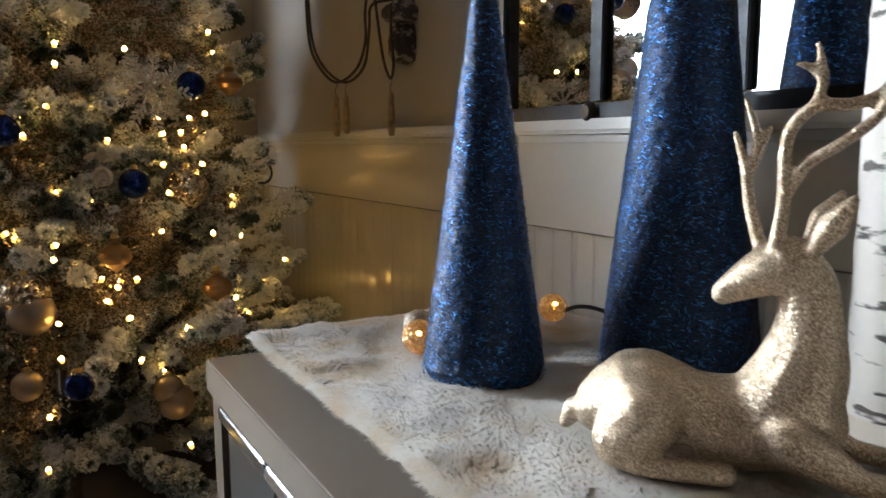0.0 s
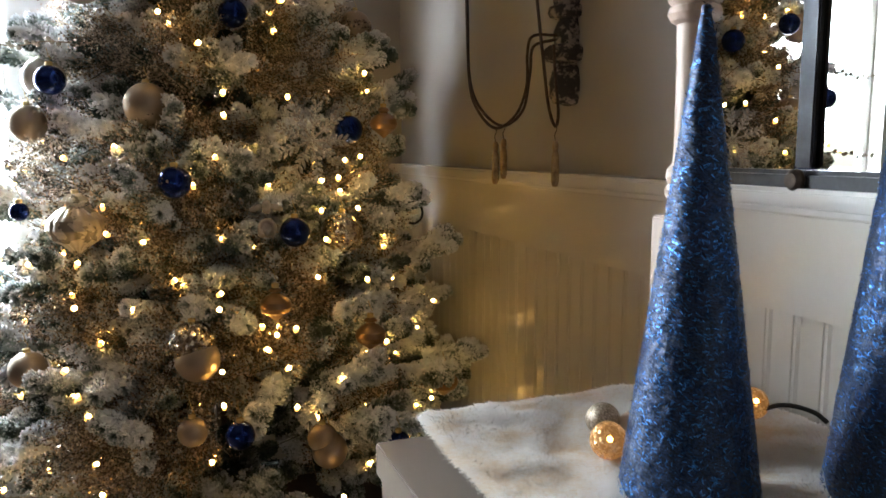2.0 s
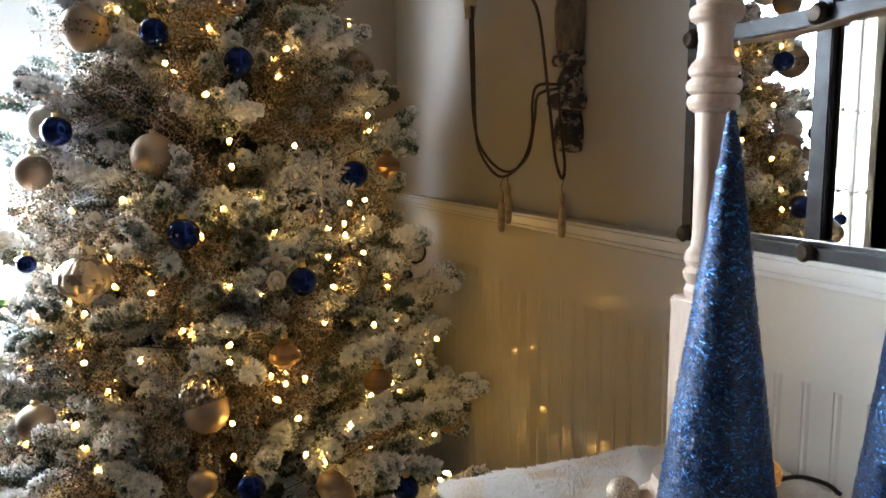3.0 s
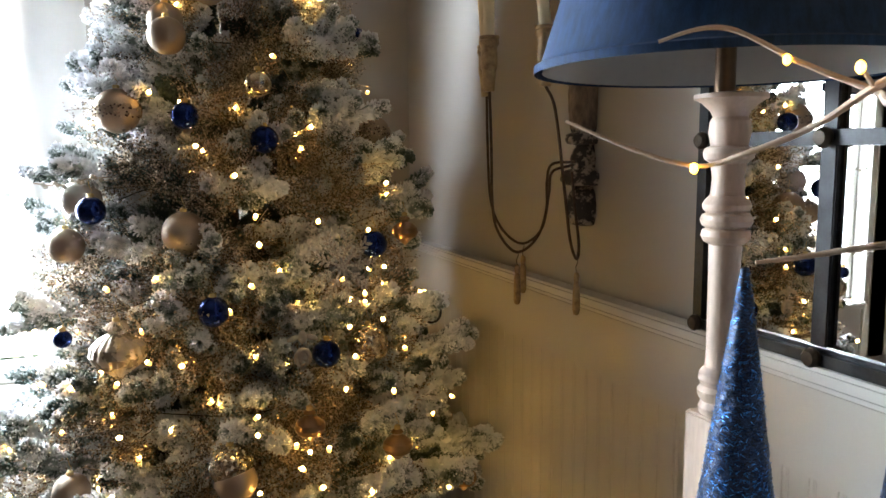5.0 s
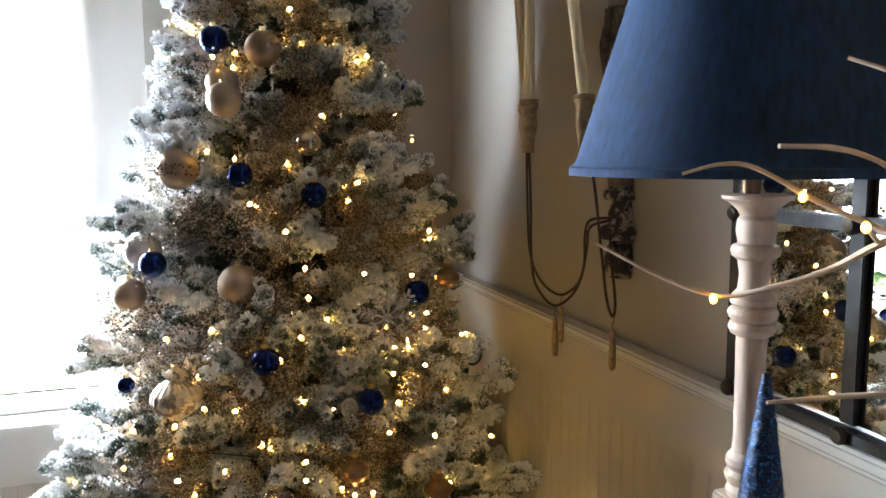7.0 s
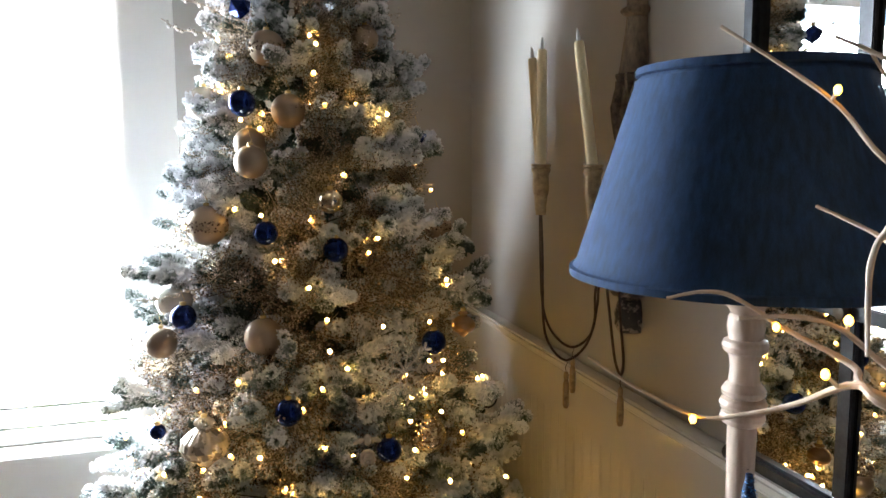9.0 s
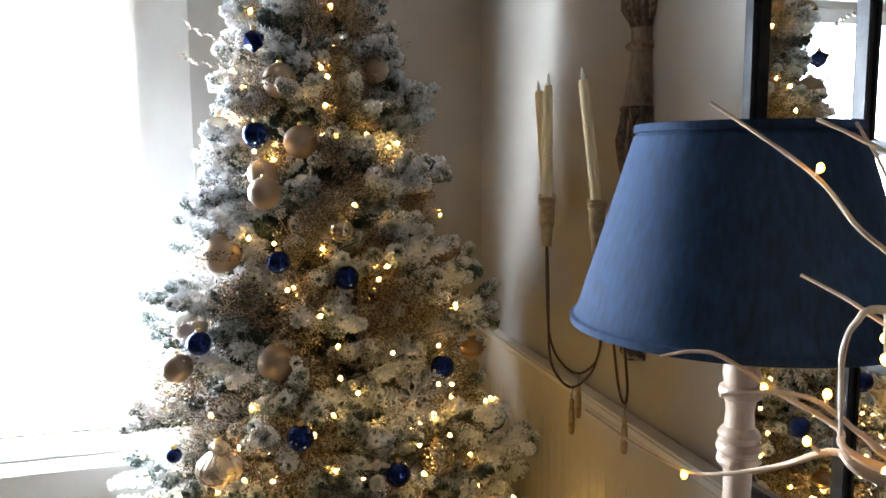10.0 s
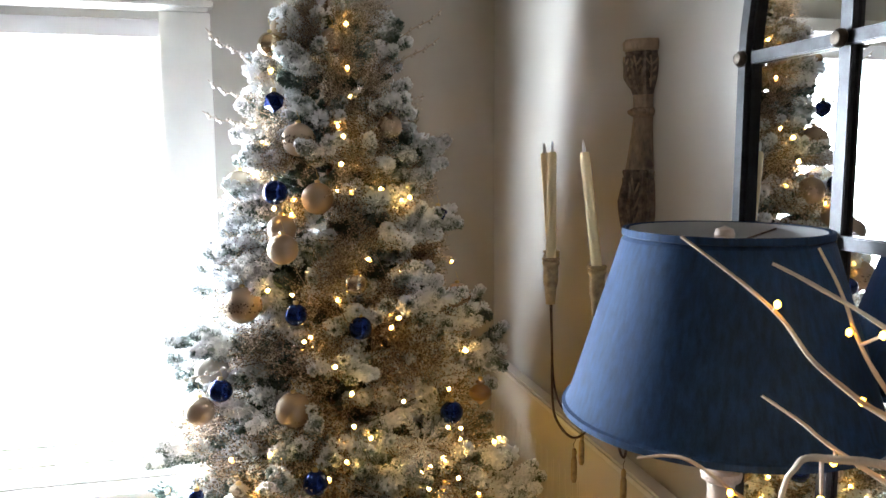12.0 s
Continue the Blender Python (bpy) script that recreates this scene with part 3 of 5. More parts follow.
tree = thing("christmas_tree", "snow-flocked artificial Christmas tree with warm lights beside the window", "christmas tree", (AX, AY, 0))
part("trunk", tube(smooth_line([(0, 0, 0.0), (0.004, 0, 0.9), (0, 0.004, 1.8), (0, 0, 2.62)], 6), [0.022, 0.018, 0.011, 0.004], 10), M_BARK, tree, smooth=True)
rng = random.Random(11)
CLASSES = [0.12, 0.2, 0.28, 0.36, 0.44, 0.52, 0.60]
VARIANTS = {c: [branch_mesh(int(c * 1000) + k, c) for k in range(3)] for c in CLASSES}
z, k = 0.36, 0
while z < 2.66:
    r = tree_radius(z)
    count = max(4, int(r * 17 + 2))
    for i in range(count):
        L = r * rng.uniform(0.70, 1.06) - 0.03
        a = 2 * math.pi * (i + rng.uniform(-0.28, 0.28)) / count + k * 2.4
        L *= 1 - 0.13 * max(0.0, -math.sin(a))
        L *= 1 + (0.13 if z < 1.45 else 0.06) * max(0.0, math.cos(a))
        if math.sin(a) > 0.05:
            L = max(0.1, min(L, (NY - 0.05 - AY) / math.sin(a)))
        if math.cos(a) > 0.05:
            L = min(L, (WX - 0.03 - AX) / math.cos(a))
        # branches give way to the larger ornaments
        for ox, oy, oz, wide in ((0.312, 1.655, 1.182, 0.30), (0.422, 1.80, 1.207, 0.2), (0.211, 1.579, 1.040, 0.2)):
            turn = (a - math.atan2(oy - AY, ox - AX) + math.pi) % (2 * math.pi) - math.pi
            if abs(turn) < wide and -0.15 < z - oz < 0.10:
                L = min(L, math.hypot(ox - AX, oy - AY) - 0.15)
        c = min(CLASSES, key=lambda q: abs(q - L))
        ob = new("branch", rng.choice(VARIANTS[c]))
        ob.parent = tree
        rise = rng.uniform(-4, 14) + (22 if z > 2.3 else 0) + (25 if z > 2.5 else 0)
        ob.matrix_basis = pose(0, 0, z + rng.uniform(-0.035, 0.035), 0, 0, math.degrees(a)) @ pose(0, 0, 0, rng.uniform(-180, 180) * 0.15, -rise, 0)
        s = max(0.5, L / c)
        ob.scale = (s, min(1.1, s + 0.1), min(1.1, s + 0.1))
    z += 0.062 if z > 1.2 else 0.07
    k += 1
# a few more twigs where the front is thin
for a, z, L in ((-1.60, 0.97, 0.42), (-1.50, 1.04, 0.35), (-1.34, 0.96, 0.40), (-1.24, 1.05, 0.42), (-1.40, 1.09, 0.36), (-1.62, 1.12, 0.42), (-1.15, 0.93, 0.43), (-1.52, 0.90, 0.45)):
    ob = new("branch", rng.choice(VARIANTS[0.44]))
    ob.parent = tree
    ob.matrix_basis = pose(0, 0, z - 0.03, 0, 0, math.degrees(a)) @ pose(0, 0, 0, rng.uniform(-20, 20), -3, 0)
    ob.scale = (L / 0.44,) * 3

# inner filling twigs hide the trunk
FILL = [branch_mesh(900 + q, 0.2, True) for q in range(3)]
for q in range(95):
    z = 0.4 + 2.0 * (q / 95)
    ob = new("branch", FILL[q % 3])
    ob.parent = tree
    ob.matrix_basis = pose(0, 0, z, 0, 0, q * 137.5) @ pose(0.012, 0, 0, q * 40, rng.uniform(-40, 5), 0)
    ob.scale = (min(1.0, tree_radius(z) * 2.4),) * 3

# ---- glitter filler sprays in the tree ----
M_SPRAY = island_material("gold_glitter_flakes", (0.15, 0.115, 0.085), (0.80, 0.68, 0.53), 0.3, 0.8)


def spray_mesh(seed, flakes=560, reach=0.125):
    rng = np.random.default_rng(seed)
    vs, fs, off = [], [], 0
    for s in range(9):
        way = np.array([1.0, rng.normal(0, 0.5), rng.normal(0.1, 0.45)])
        way /= np.linalg.norm(way)
        bend = rng.normal(0, 0.25, 3)
        n = flakes // 9
        u = 0.2 + 0.8 * rng.random(n)
        c = way * (u * reach)[:, None] + bend * (u ** 2 * reach * 0.5)[:, None] + rng.normal(0, 0.010, (n, 3))
        size = 0.0014 + 0.0021 * rng.random((n, 1))
        a, b = rng.normal(0, 1, (n, 3)), rng.normal(0, 1, (n, 3))
        a /= np.linalg.norm(a, axis=1)[:, None]
        b = np.cross(a, b)
        b /= np.linalg.norm(b, axis=1)[:, None]
        cc = np.cross(a, b)
        v = np.stack([c + a * size * 1.3, c - a * size * 0.6 + b * size, c - a * size * 0.6 - b * size * 0.5 + cc * size * 0.9, c - a * size * 0.6 - b * size * 0.5 - cc * size * 0.9], 1).reshape(-1, 3)
        k = np.arange(n)[:, None, None] * 4
        f = (np.array([[0, 1, 2], [0, 2, 3], [0, 3, 1], [1, 3, 2]])[None] + k).reshape(-1, 3)
        vs.append(v)
        fs.append(f + off)
        off += len(v)
        # the stem as a thin three-sided bar
        e0, e1 = np.zeros(3), way * reach + bend * reach * 0.5
        w = 0.0008
        st = np.array([e0 + [0, w, 0], e0 + [0, -w, w], e0 + [0, -w, -w], e1 + [0, w, 0], e1 + [0, -w, w], e1 + [0, -w, -w]])
        vs.append(st)
        fs.append(np.array([[0, 1, 4], [0, 4, 3], [1, 2, 5], [1, 5, 4], [2, 0, 3], [2, 3, 5]]) + off)
        off += 6
    me = bpy.data.meshes.new("glitter_spray")
    me.from_pydata(np.concatenate(vs).tolist(), [], np.concatenate(fs).tolist())
    me.materials.append(M_SPRAY)
    return me


SPRAYS = [spray_mesh(40 + q) for q in range(4)]
for q in range(620):
    z = 0.5 + 2.05 * ((q * 0.618) % 1.0)
    a = rng.triangular(math.pi * 0.95, math.pi * 2.1, math.pi * 1.55)
    R = tree_radius(z) * rng.uniform(0.52, 0.71)
    # the sprays sit in loose groups
    if noise.noise(Vector((math.cos(a) * 3.1, math.sin(a) * 3.1, z * 5.5))) < -0.04:
        continue
    here = Vector((AX + (R + 0.08) * math.cos(a), AY + (R + 0.08) * math.sin(a), z))
    if min((here - Vector(p)).length for p in ((0.312, 1.70, 1.18), (0.421, 1.797, 1.207), (0.211, 1.60, 1.04))) < 0.16:
        continue
    ob = tagged(new("glitter_spray", SPRAYS[q % 4]), "gold glitter twig spray tucked into the tree", "decoration", "gold sprays in the tree")
    ob.matrix_world = pose(AX + R * math.cos(a), AY + R * math.sin(a), z, 0, 0, math.degrees(a)) @ pose(0, 0, 0, rng.uniform(0, 360), rng.uniform(-40, 15), 0)
    ob.scale = (min(1.0, 0.35 + tree_radius(z) * 1.3),) * 3

# ---- tree lights ----
M_BULB = glow("warm_bulb", (1.0, 0.56, 0.14), 16.5)
M_HUSK = glow("amber_bulb_husk", (1.0, 0.45, 0.08), 1.2)
M_WIRE = material("green_wire", (0.02, 0.035, 0.02), 0.5)
lights = thing("string_lights", "warm white mini lights strung around the tree", "string lights", (AX, AY, 0))
pts = []
for q in range(520):
    s = q / 519
    z = 0.42 + 2.1 * s
    a = s * 2 * math.pi * 13
    R = min(tree_radius(z) * 0.66, 0.5)
    pts.append((R * math.cos(a), R * math.sin(a), z + 0.012 * math.sin(a * 5)))
part("wire", tube(pts, 0.0013, 4), M_WIRE, lights)
bulb_mesh = bpy.data.meshes.new("bulb")
bm = lathe([(0, -0.007), (0.003, -0.0065), (0.0042, -0.004), (0.0047, 0.0), (0.0046, 0.003), (0.0034, 0.006), (0, 0.0075)], 8)
for fc in bm.faces:
    fc.material_index = 1 if fc.calc_center_median().z < -0.0005 else 0
bm.to_mesh(bulb_mesh)
bm.free()
bulb_mesh.materials.append(M_BULB)
bulb_mesh.materials.append(M_HUSK)
KEY_BULBS = [(0.04, 1.76, 1.43), (0.15, 1.69, 1.23), (0.28, 1.73, 1.27), (0.49, 2.07, 1.57), (0.21, 1.81, 1.62), (0.18, 1.95, 2.11), (0.16, 1.89, 1.93), (0.34, 1.93, 1.77), (0.61, 1.98, 1.05), (0.34, 1.71, 1.10), (-0.14, 1.75, 1.15), (0.28, 1.79, 1.47), (0.15, 1.87, 1.86), (-0.02, 1.87, 1.75), (-0.05, 1.71, 1.17), (0.13, 1.67, 1.15), (0.65, 1.89, 0.79), (-0.27, 1.79, 0.96), (0.11, 1.73, 1.37), (0.49, 1.92, 1.34), (0.43, 1.69, 0.89), (0.26, 1.59, 0.82), (0.14, 1.53, 0.65), (0.24, 1.57, 0.75), (-0.15, 1.63, 0.77), (0.58, 1.93, 1.06), (-0.13, 1.65, 0.88), (0.12, 1.59, 0.87), (0.35, 1.59, 0.71), (0.33, 1.51, 0.50)]
places = [(x - AX, y - AY, z) for x, y, z in KEY_BULBS]
for q in range(235):
    z = 0.44 + 2.1 * (1 - (1 - rng.random()) ** 0.55)
    a = rng.uniform(0, 2 * math.pi)
    R = tree_radius(z) * rng.uniform(0.70, 0.92)
    if math.sin(a) > 0.05:
        R = min(R, (NY - 0.06 - AY) / math.sin(a))
    places.append((R * math.cos(a), R * math.sin(a), z))
# the string is laid closer round the room side of the lower tree
for q in range(36):
    z = 0.46 + 0.7 * rng.random()
    a = rng.uniform(math.pi * 1.1, math.pi * 1.95)
    R = tree_radius(z) * rng.uniform(0.74, 0.94)
    places.append((R * math.cos(a), R * math.sin(a), z))
for p in places:
    ob = new("bulb", bulb_mesh)
    ob.parent = lights
    ob.matrix_basis = pose(*p, rng.uniform(-70, 70), rng.uniform(-70, 70), 0)

# ---- ornaments ----
M_OBLUE = material("blue_ornament", (0.008, 0.028, 0.16), 0.12, metal=0.75, vary=0.15, fine=60, bump=0.03)
M_OSATIN = material("champagne_satin", (0.36, 0.285, 0.215), 0.45, metal=0.75, vary=0.12, fine=400, bump=0.1)
M_OSHINY = material("champagne_mirror", (0.72, 0.60, 0.42), 0.12, metal=0.9, vary=0.1, scale=40, bump=0.25, depth=0.003)
M_OBRONZE = material("bronze_satin", (0.30, 0.19, 0.10), 0.3, metal=0.8, vary=0.15)
M_OPEARL = material("pearl_glass", (0.52, 0.48, 0.42), 0.22, metal=0.15, vary=0.1, coat=0.5)
M_OCRYST = glitter("crackle_glass", (0.35, 0.27, 0.17), (0.95, 0.88, 0.74), 170, 0.85, 0.18, 0.9)
M_OONION = material("silver_gold_glass", (0.46, 0.40, 0.31), 0.28, metal=0.5, vary=0.15, scale=40, fine=200, bump=0.1)
M_BANDBEAD = island_material("bronze_band_beads", (0.08, 0.05, 0.035), (0.60, 0.45, 0.32), 0.3, 0.8)
M_CAP = material("gold_cap", (0.65, 0.5, 0.25), 0.3, metal=1.0)
KINDS = {
    "blue": [(-0.015, 1.897, 1.790, 0.032), (0.054, 1.675, 1.104, 0.031), (0.421, 1.797, 1.207, 0.031), (0.186, 1.815, 1.444, 0.030), (0.024, 1.790, 1.492, 0.028), (-0.164, 1.833, 1.301, 0.029), (0.274, 1.653, 1.002, 0.030), (0.144, 1.534, 0.643, 0.027), (0.469, 1.608, 0.551, 0.028), (-0.229, 1.797, 1.048, 0.018)],
    "facet": [(-0.010, 1.973, 2.024, 0.028), (0.445, 2.045, 1.710, 0.029)],
    "satin": [(-0.017, 1.780, 1.653, 0.038), (-0.016, 1.867, 1.696, 0.037), (0.085, 1.859, 1.773, 0.041), (0.309, 1.956, 1.961, 0.034), (-0.002, 1.749, 1.252, 0.045), (-0.260, 1.913, 1.220, 0.038), (0.005, 2.035, 2.221, 0.031), (0.145, 1.975, 2.187, 0.032), (-0.265, 1.712, 0.747, 0.036), (0.325, 1.551, 0.589, 0.030), (0.072, 1.572, 0.769, 0.042), (0.340, 1.548, 0.562, 0.036), (0.054, 1.537, 0.640, 0.028)],
    "band": [(-0.130, 1.860, 1.505, 0.047), (0.039, 1.915, 1.924, 0.043), (0.542, 2.057, 1.470, 0.039)],
    "shiny": [(0.174, 1.799, 1.561, 0.029), (-0.014, 2.038, 2.177, 0.033)],
    "bronze": [(0.527, 1.891, 1.224, 0.033), (0.426, 1.657, 0.779, 0.033), (0.226, 1.608, 0.867, 0.031), (0.641, 1.797, 0.612, 0.034)],
    "pearl": [(-0.13, 2.075, 1.800, 0.044), (-0.225, 1.955, 1.316, 0.044)],
    "crystal": [(0.417, 1.721, 0.985, 0.046), (0.064, 1.582, 0.800, 0.043)],
    "onion": [(-0.154, 1.725, 1.019, 0.055)],
}
LOOKS = {
    "blue": (M_OBLUE, "glossy royal blue ball ornament on the tree"), "facet": (M_OBLUE, "faceted dark blue ornament on the tree"),
    "satin": (M_OSATIN, "satin champagne gold ball ornament on the tree"), "band": (M_OSATIN, "champagne ball ornament with a beaded glitter band"),
    "shiny": (M_OSHINY, "shiny champagne mirrored ball ornament on the tree"), "bronze": (M_OBRONZE, "bronze satin onion-shaped ornament on the tree"),
    "pearl": (M_OPEARL, "pearl glass ball ornament on the tree"), "crystal": (M_OCRYST, "crackled gold glass ball ornament on the tree"),
    "onion": (M_OONION, "ribbed silver-gold onion ornament on the tree")}


def ball_profile(r, kind):
    if kind in ("bronze", "onion"):
        return [(0, -r * 1.05), (r * 0.12, -r * 0.98), (r * 0.4, -r * 0.72), (r * 0.85, -r * 0.42), (r, -r * 0.1), (r * 0.93, r * 0.25), (r * 0.6, r * 0.58), (r * 0.3, r * 0.72), (r * 0.28, r * 0.8), (r * 0.42, r * 0.9), (r * 0.36, r * 1.02), (r * 0.16, r * 1.15), (0, r * 1.18)]
    return [(r * math.sin(a), -r * math.cos(a)) for a in np.linspace(0, math.pi, 19)]


for kind, spots in KINDS.items():
    mat, label = LOOKS[kind]
    for x, y, z, r in spots:
        if kind in ("satin", "band", "pearl", "crystal", "onion"):
            x, y = x + (AX - x) * 0.09, y + (AY - y) * 0.09
        t = thing("ornament", label, "ornament", (x, y, z), "tree ornaments")
        if kind == "facet":
            bm = bmesh.new()
            bmesh.ops.create_icosphere(bm, subdivisions=1, radius=r * 1.05)
            part("ball", bm, mat, t)
        else:
            bm = lathe(ball_profile(r, kind), 120 if kind == "onion" else 40)
            if kind == "onion":
                for v in bm.verts:
                    d = Vector((v.co.x, v.co.y, 0))
                    if d.length > 1e-5:
                        v.co += d.normalized() * 0.0011 * math.cos(20 * math.atan2(v.co.y, v.co.x))
            part("ball", bm, mat, t, smooth=True)
        if kind == "band":
            bm = bmesh.new()
            rb = random.Random(int(z * 1000))
            for q in range(190):
                a, h = rb.uniform(0, 6.283), rb.uniform(-0.3, 0.28) * r
                rr = math.sqrt(r * r - h * h) + 0.0006
                bmesh.ops.create_icosphere(bm, subdivisions=1, radius=0.0022, matrix=Matrix.Translation((rr * math.cos(a), rr * math.sin(a), h)))
            part("bead_band", bm, M_BANDBEAD, t, "rough gold bead band")
        top = r * (1.17 if kind in ("bronze", "onion") else 0.98)
        part("cap", lathe([(0.007, top - 0.003), (0.007, top + 0.006), (0.005, top + 0.0075), (0, top + 0.008)], 14), M_CAP, t, smooth=True)
        part("hook", tube([(0, 0, top + 0.007), (0.004, 0, top + 0.013), (0, 0, top + 0.02), (-0.003, 0.002, top + 0.034)], 0.0007, 5), M_CAP, t)

# snowflake ornament
M_SILVERG = glitter("silver_glitter", (0.45, 0.42, 0.38), (0.98, 0.95, 0.90), 700, 0.3, 0.3, 0.8)
t = thing("snowflake_ornament", "silver glitter snowflake ornament with leafy rays", "ornament", (0.312, 1.655, 1.182))
for q in range(9):
    a = q * 2 * math.pi / 9
    c, s_ = math.cos(a), math.sin(a)
    bm = tube([(0.004 * c, 0, 0.004 * s_), (0.035 * c, -0.004, 0.035 * s_), (0.066 * c, 0.004, 0.066 * s_)], [0.0026, 0.002, 0.0012], 6)
    for k2 in range(4):
        rr = 0.026 + 0.011 * k2
        for sg in (-1, 1):
            b_ = a + sg * 0.75
            blob(bm, (rr * c + 0.008 * math.cos(b_), -0.004, rr * s_ + 0.008 * math.sin(b_)), (0.0085, 0.0022, 0.0033), 1, Matrix.Rotation(-b_, 4, "Y"))
    part("ray", bm, M_SILVERG, t)
part("hub", blob(bmesh.new(), (0, -0.004, 0), (0.007, 0.005, 0.007), 2), M_SILVERG, t)
t.rotation_euler = (0, 0, radians(14))
t.scale = (1.14, 1.0, 1.14)

# horseshoe-shaped jewelled ornament and bow above it
M_DULLSILV = material("aged_silver", (0.50, 0.44, 0.36), 0.4, metal=0.2, vary=0.25, scale=60, bump=0.3)
t = thing("key_ornament", "aged silver drop ornament with a bow and pearl", "ornament", (0.211, 1.579, 1.040))
loop = [(0.013 * math.sin(a), 0, -0.022 - 0.016 * math.cos(a)) for a in np.linspace(0.5, 2 * math.pi - 0.5, 22)]
part("loop", tube(loop, 0.0048, 8), M_DULLSILV, t)
part("plate", blob(bmesh.new(), (0, 0.002, -0.022), (0.013, 0.003, 0.017), 2), M_DULLSILV, t)
part("pearl", blob(bmesh.new(), (0, -0.004, -0.03), (0.0055, 0.0055, 0.0055), 2), M_OPEARL, t, "round pearl")
bm = blob(bmesh.new(), (0, 0, 0.02), (0.009, 0.006, 0.014), 2)
for sg in (-1, 1):
    blob(bm, (sg * 0.018, 0, 0.018), (0.014, 0.004, 0.006), 2, Matrix.Rotation(sg * 0.35, 4, "Y"))
part("bow", bm, M_DULLSILV, t)

# dark ring ornament
t = thing("ring_ornament", "small dark ring ornament hung at a branch tip", "ornament", (0.607, 1.915, 1.008))
part("ring", tube([(0.024 * math.sin(a), 0.004, 0.026 * math.cos(a)) for a in np.linspace(-0.4, 3.6, 24)], 0.003, 8), M_IRON, t)

# pearl bead sprays
BEAD = bpy.data.meshes.new("bead")
bm = blob(bmesh.new(), (0, 0, 0), (0.0048, 0.0048, 0.0048), 2)
bm.to_mesh(BEAD)
bm.free()
BEAD.shade_smooth()
BEAD.materials.append(M_OPEARL)
for x, y, z, turn, tilt in ((-0.06, 2.08, 1.96, 190, -12), (-0.05, 2.08, 2.02, 182, -22), (0.30, 1.95, 2.12, -20, -25), (-0.12, 1.80, 1.37, 200, 8), (-0.02, 1.70, 1.15, 250, 5), (0.33, 1.99, 2.2, -5, -30), (-0.06, 2.0, 2.12, 195, -30)):
    t = tagged(thing("bead_spray", "champagne pearl bead spray tucked into the tree", "decoration", (x, y, z), "pearl sprays in the tree"))
    t.matrix_world = pose(x, y, z, 0, 0, turn) @ pose(0, 0, 0, 0, tilt, 0)
    line = smooth_line([(0, 0, 0), (0.05, 0.01, 0.004), (0.10, -0.004, 0.0), (0.145, 0.01, 0.012)], 6)
    part("stem", tube(line, 0.0012, 5), M_OSATIN, t)
    for q in range(11):
        p = line[min(len(line) - 1, 3 + q + q // 3)]
        ob = new("bead", BEAD)
        ob.parent = t
        ob.location = p + Vector((0, 0.006 * (-1) ** q, 0.004 * ((q % 3) - 1)))

# ---- carved wall sconce with candles ----
M_CARVED = material("weathered_wood", (0.33, 0.25, 0.18), 0.75, vary=0.4, scale=26, fine=140, bump=0.6, depth=0.004, stretch=(1, 1, 0.35), other=(0.11, 0.085, 0.068), p0=0.5, p1=0.85)
M_WORNGREY = material("dark_worn_paint", (0.36, 0.31, 0.26), 0.7, vary=0.5, scale=55, fine=170, bump=0.6, depth=0.004, other=(0.045, 0.042, 0.040), p0=0.70, p1=0.82)
M_GILT = material("worn_gilt_wood", (0.50, 0.37, 0.19), 0.45, metal=0.25, vary=0.3, scale=60, fine=200, bump=0.4, other=(0.22, 0.15, 0.08))
M_RUST = material("rusty_iron", (0.07, 0.05, 0.038), 0.55, metal=0.5, vary=0.4, scale=60, bump=0.3)
M_WAX = material("ivory_wax", (0.82, 0.70, 0.43), 0.5, vary=0.05, scale=10, bump=0.05)
M_FLAME = material("frosted_flame_tip", (0.85, 0.86, 0.86), 0.4, vary=0.03, bump=0)
M_DARKCARVE = material("dark_carved_wood", (0.19, 0.145, 0.105), 0.75, vary=0.4, scale=60, fine=160, bump=0.6, depth=0.004, other=(0.06, 0.047, 0.038), p0=0.5, p1=0.9)
SCY = 1.570
sconce = thing("candle_sconce", "carved weathered wood wall sconce with iron candle arms", "sconce", (WX, SCY, 0))


def half_turned(profile, mat, flute=0.0, depth=1.45):
    """A turned piece cut flat against the wall."""
    bm = bmesh.new()
    rings = []
    seg = 26
    for r, z in profile:
        ring = []
        for q in range(seg + 1):
            a = math.pi / 2 + math.pi * q / seg
            k = 1 + flute * math.cos(q * 2 * math.pi / 4.4) + flute * 0.6 * noise.noise(Vector((q * 0.9, z * 55, 1)))
            ring.append(bm.verts.new((r * depth * math.cos(a) * k - 0.001, r * math.sin(a) * k, z)))
        rings.append(ring)
    for a, b in zip(rings, rings[1:]):
        for q in range(seg):
            bm.faces.new((a[q], a[q + 1], b[q + 1], b[q]))
        bm.faces.new((a[0], b[0], b[seg], a[seg]))
    bm.faces.new(rings[0])
    bm.faces.new(list(reversed(rings[-1])))
    bmesh.ops.recalc_face_normals(bm, faces=bm.faces[:])
    return bm


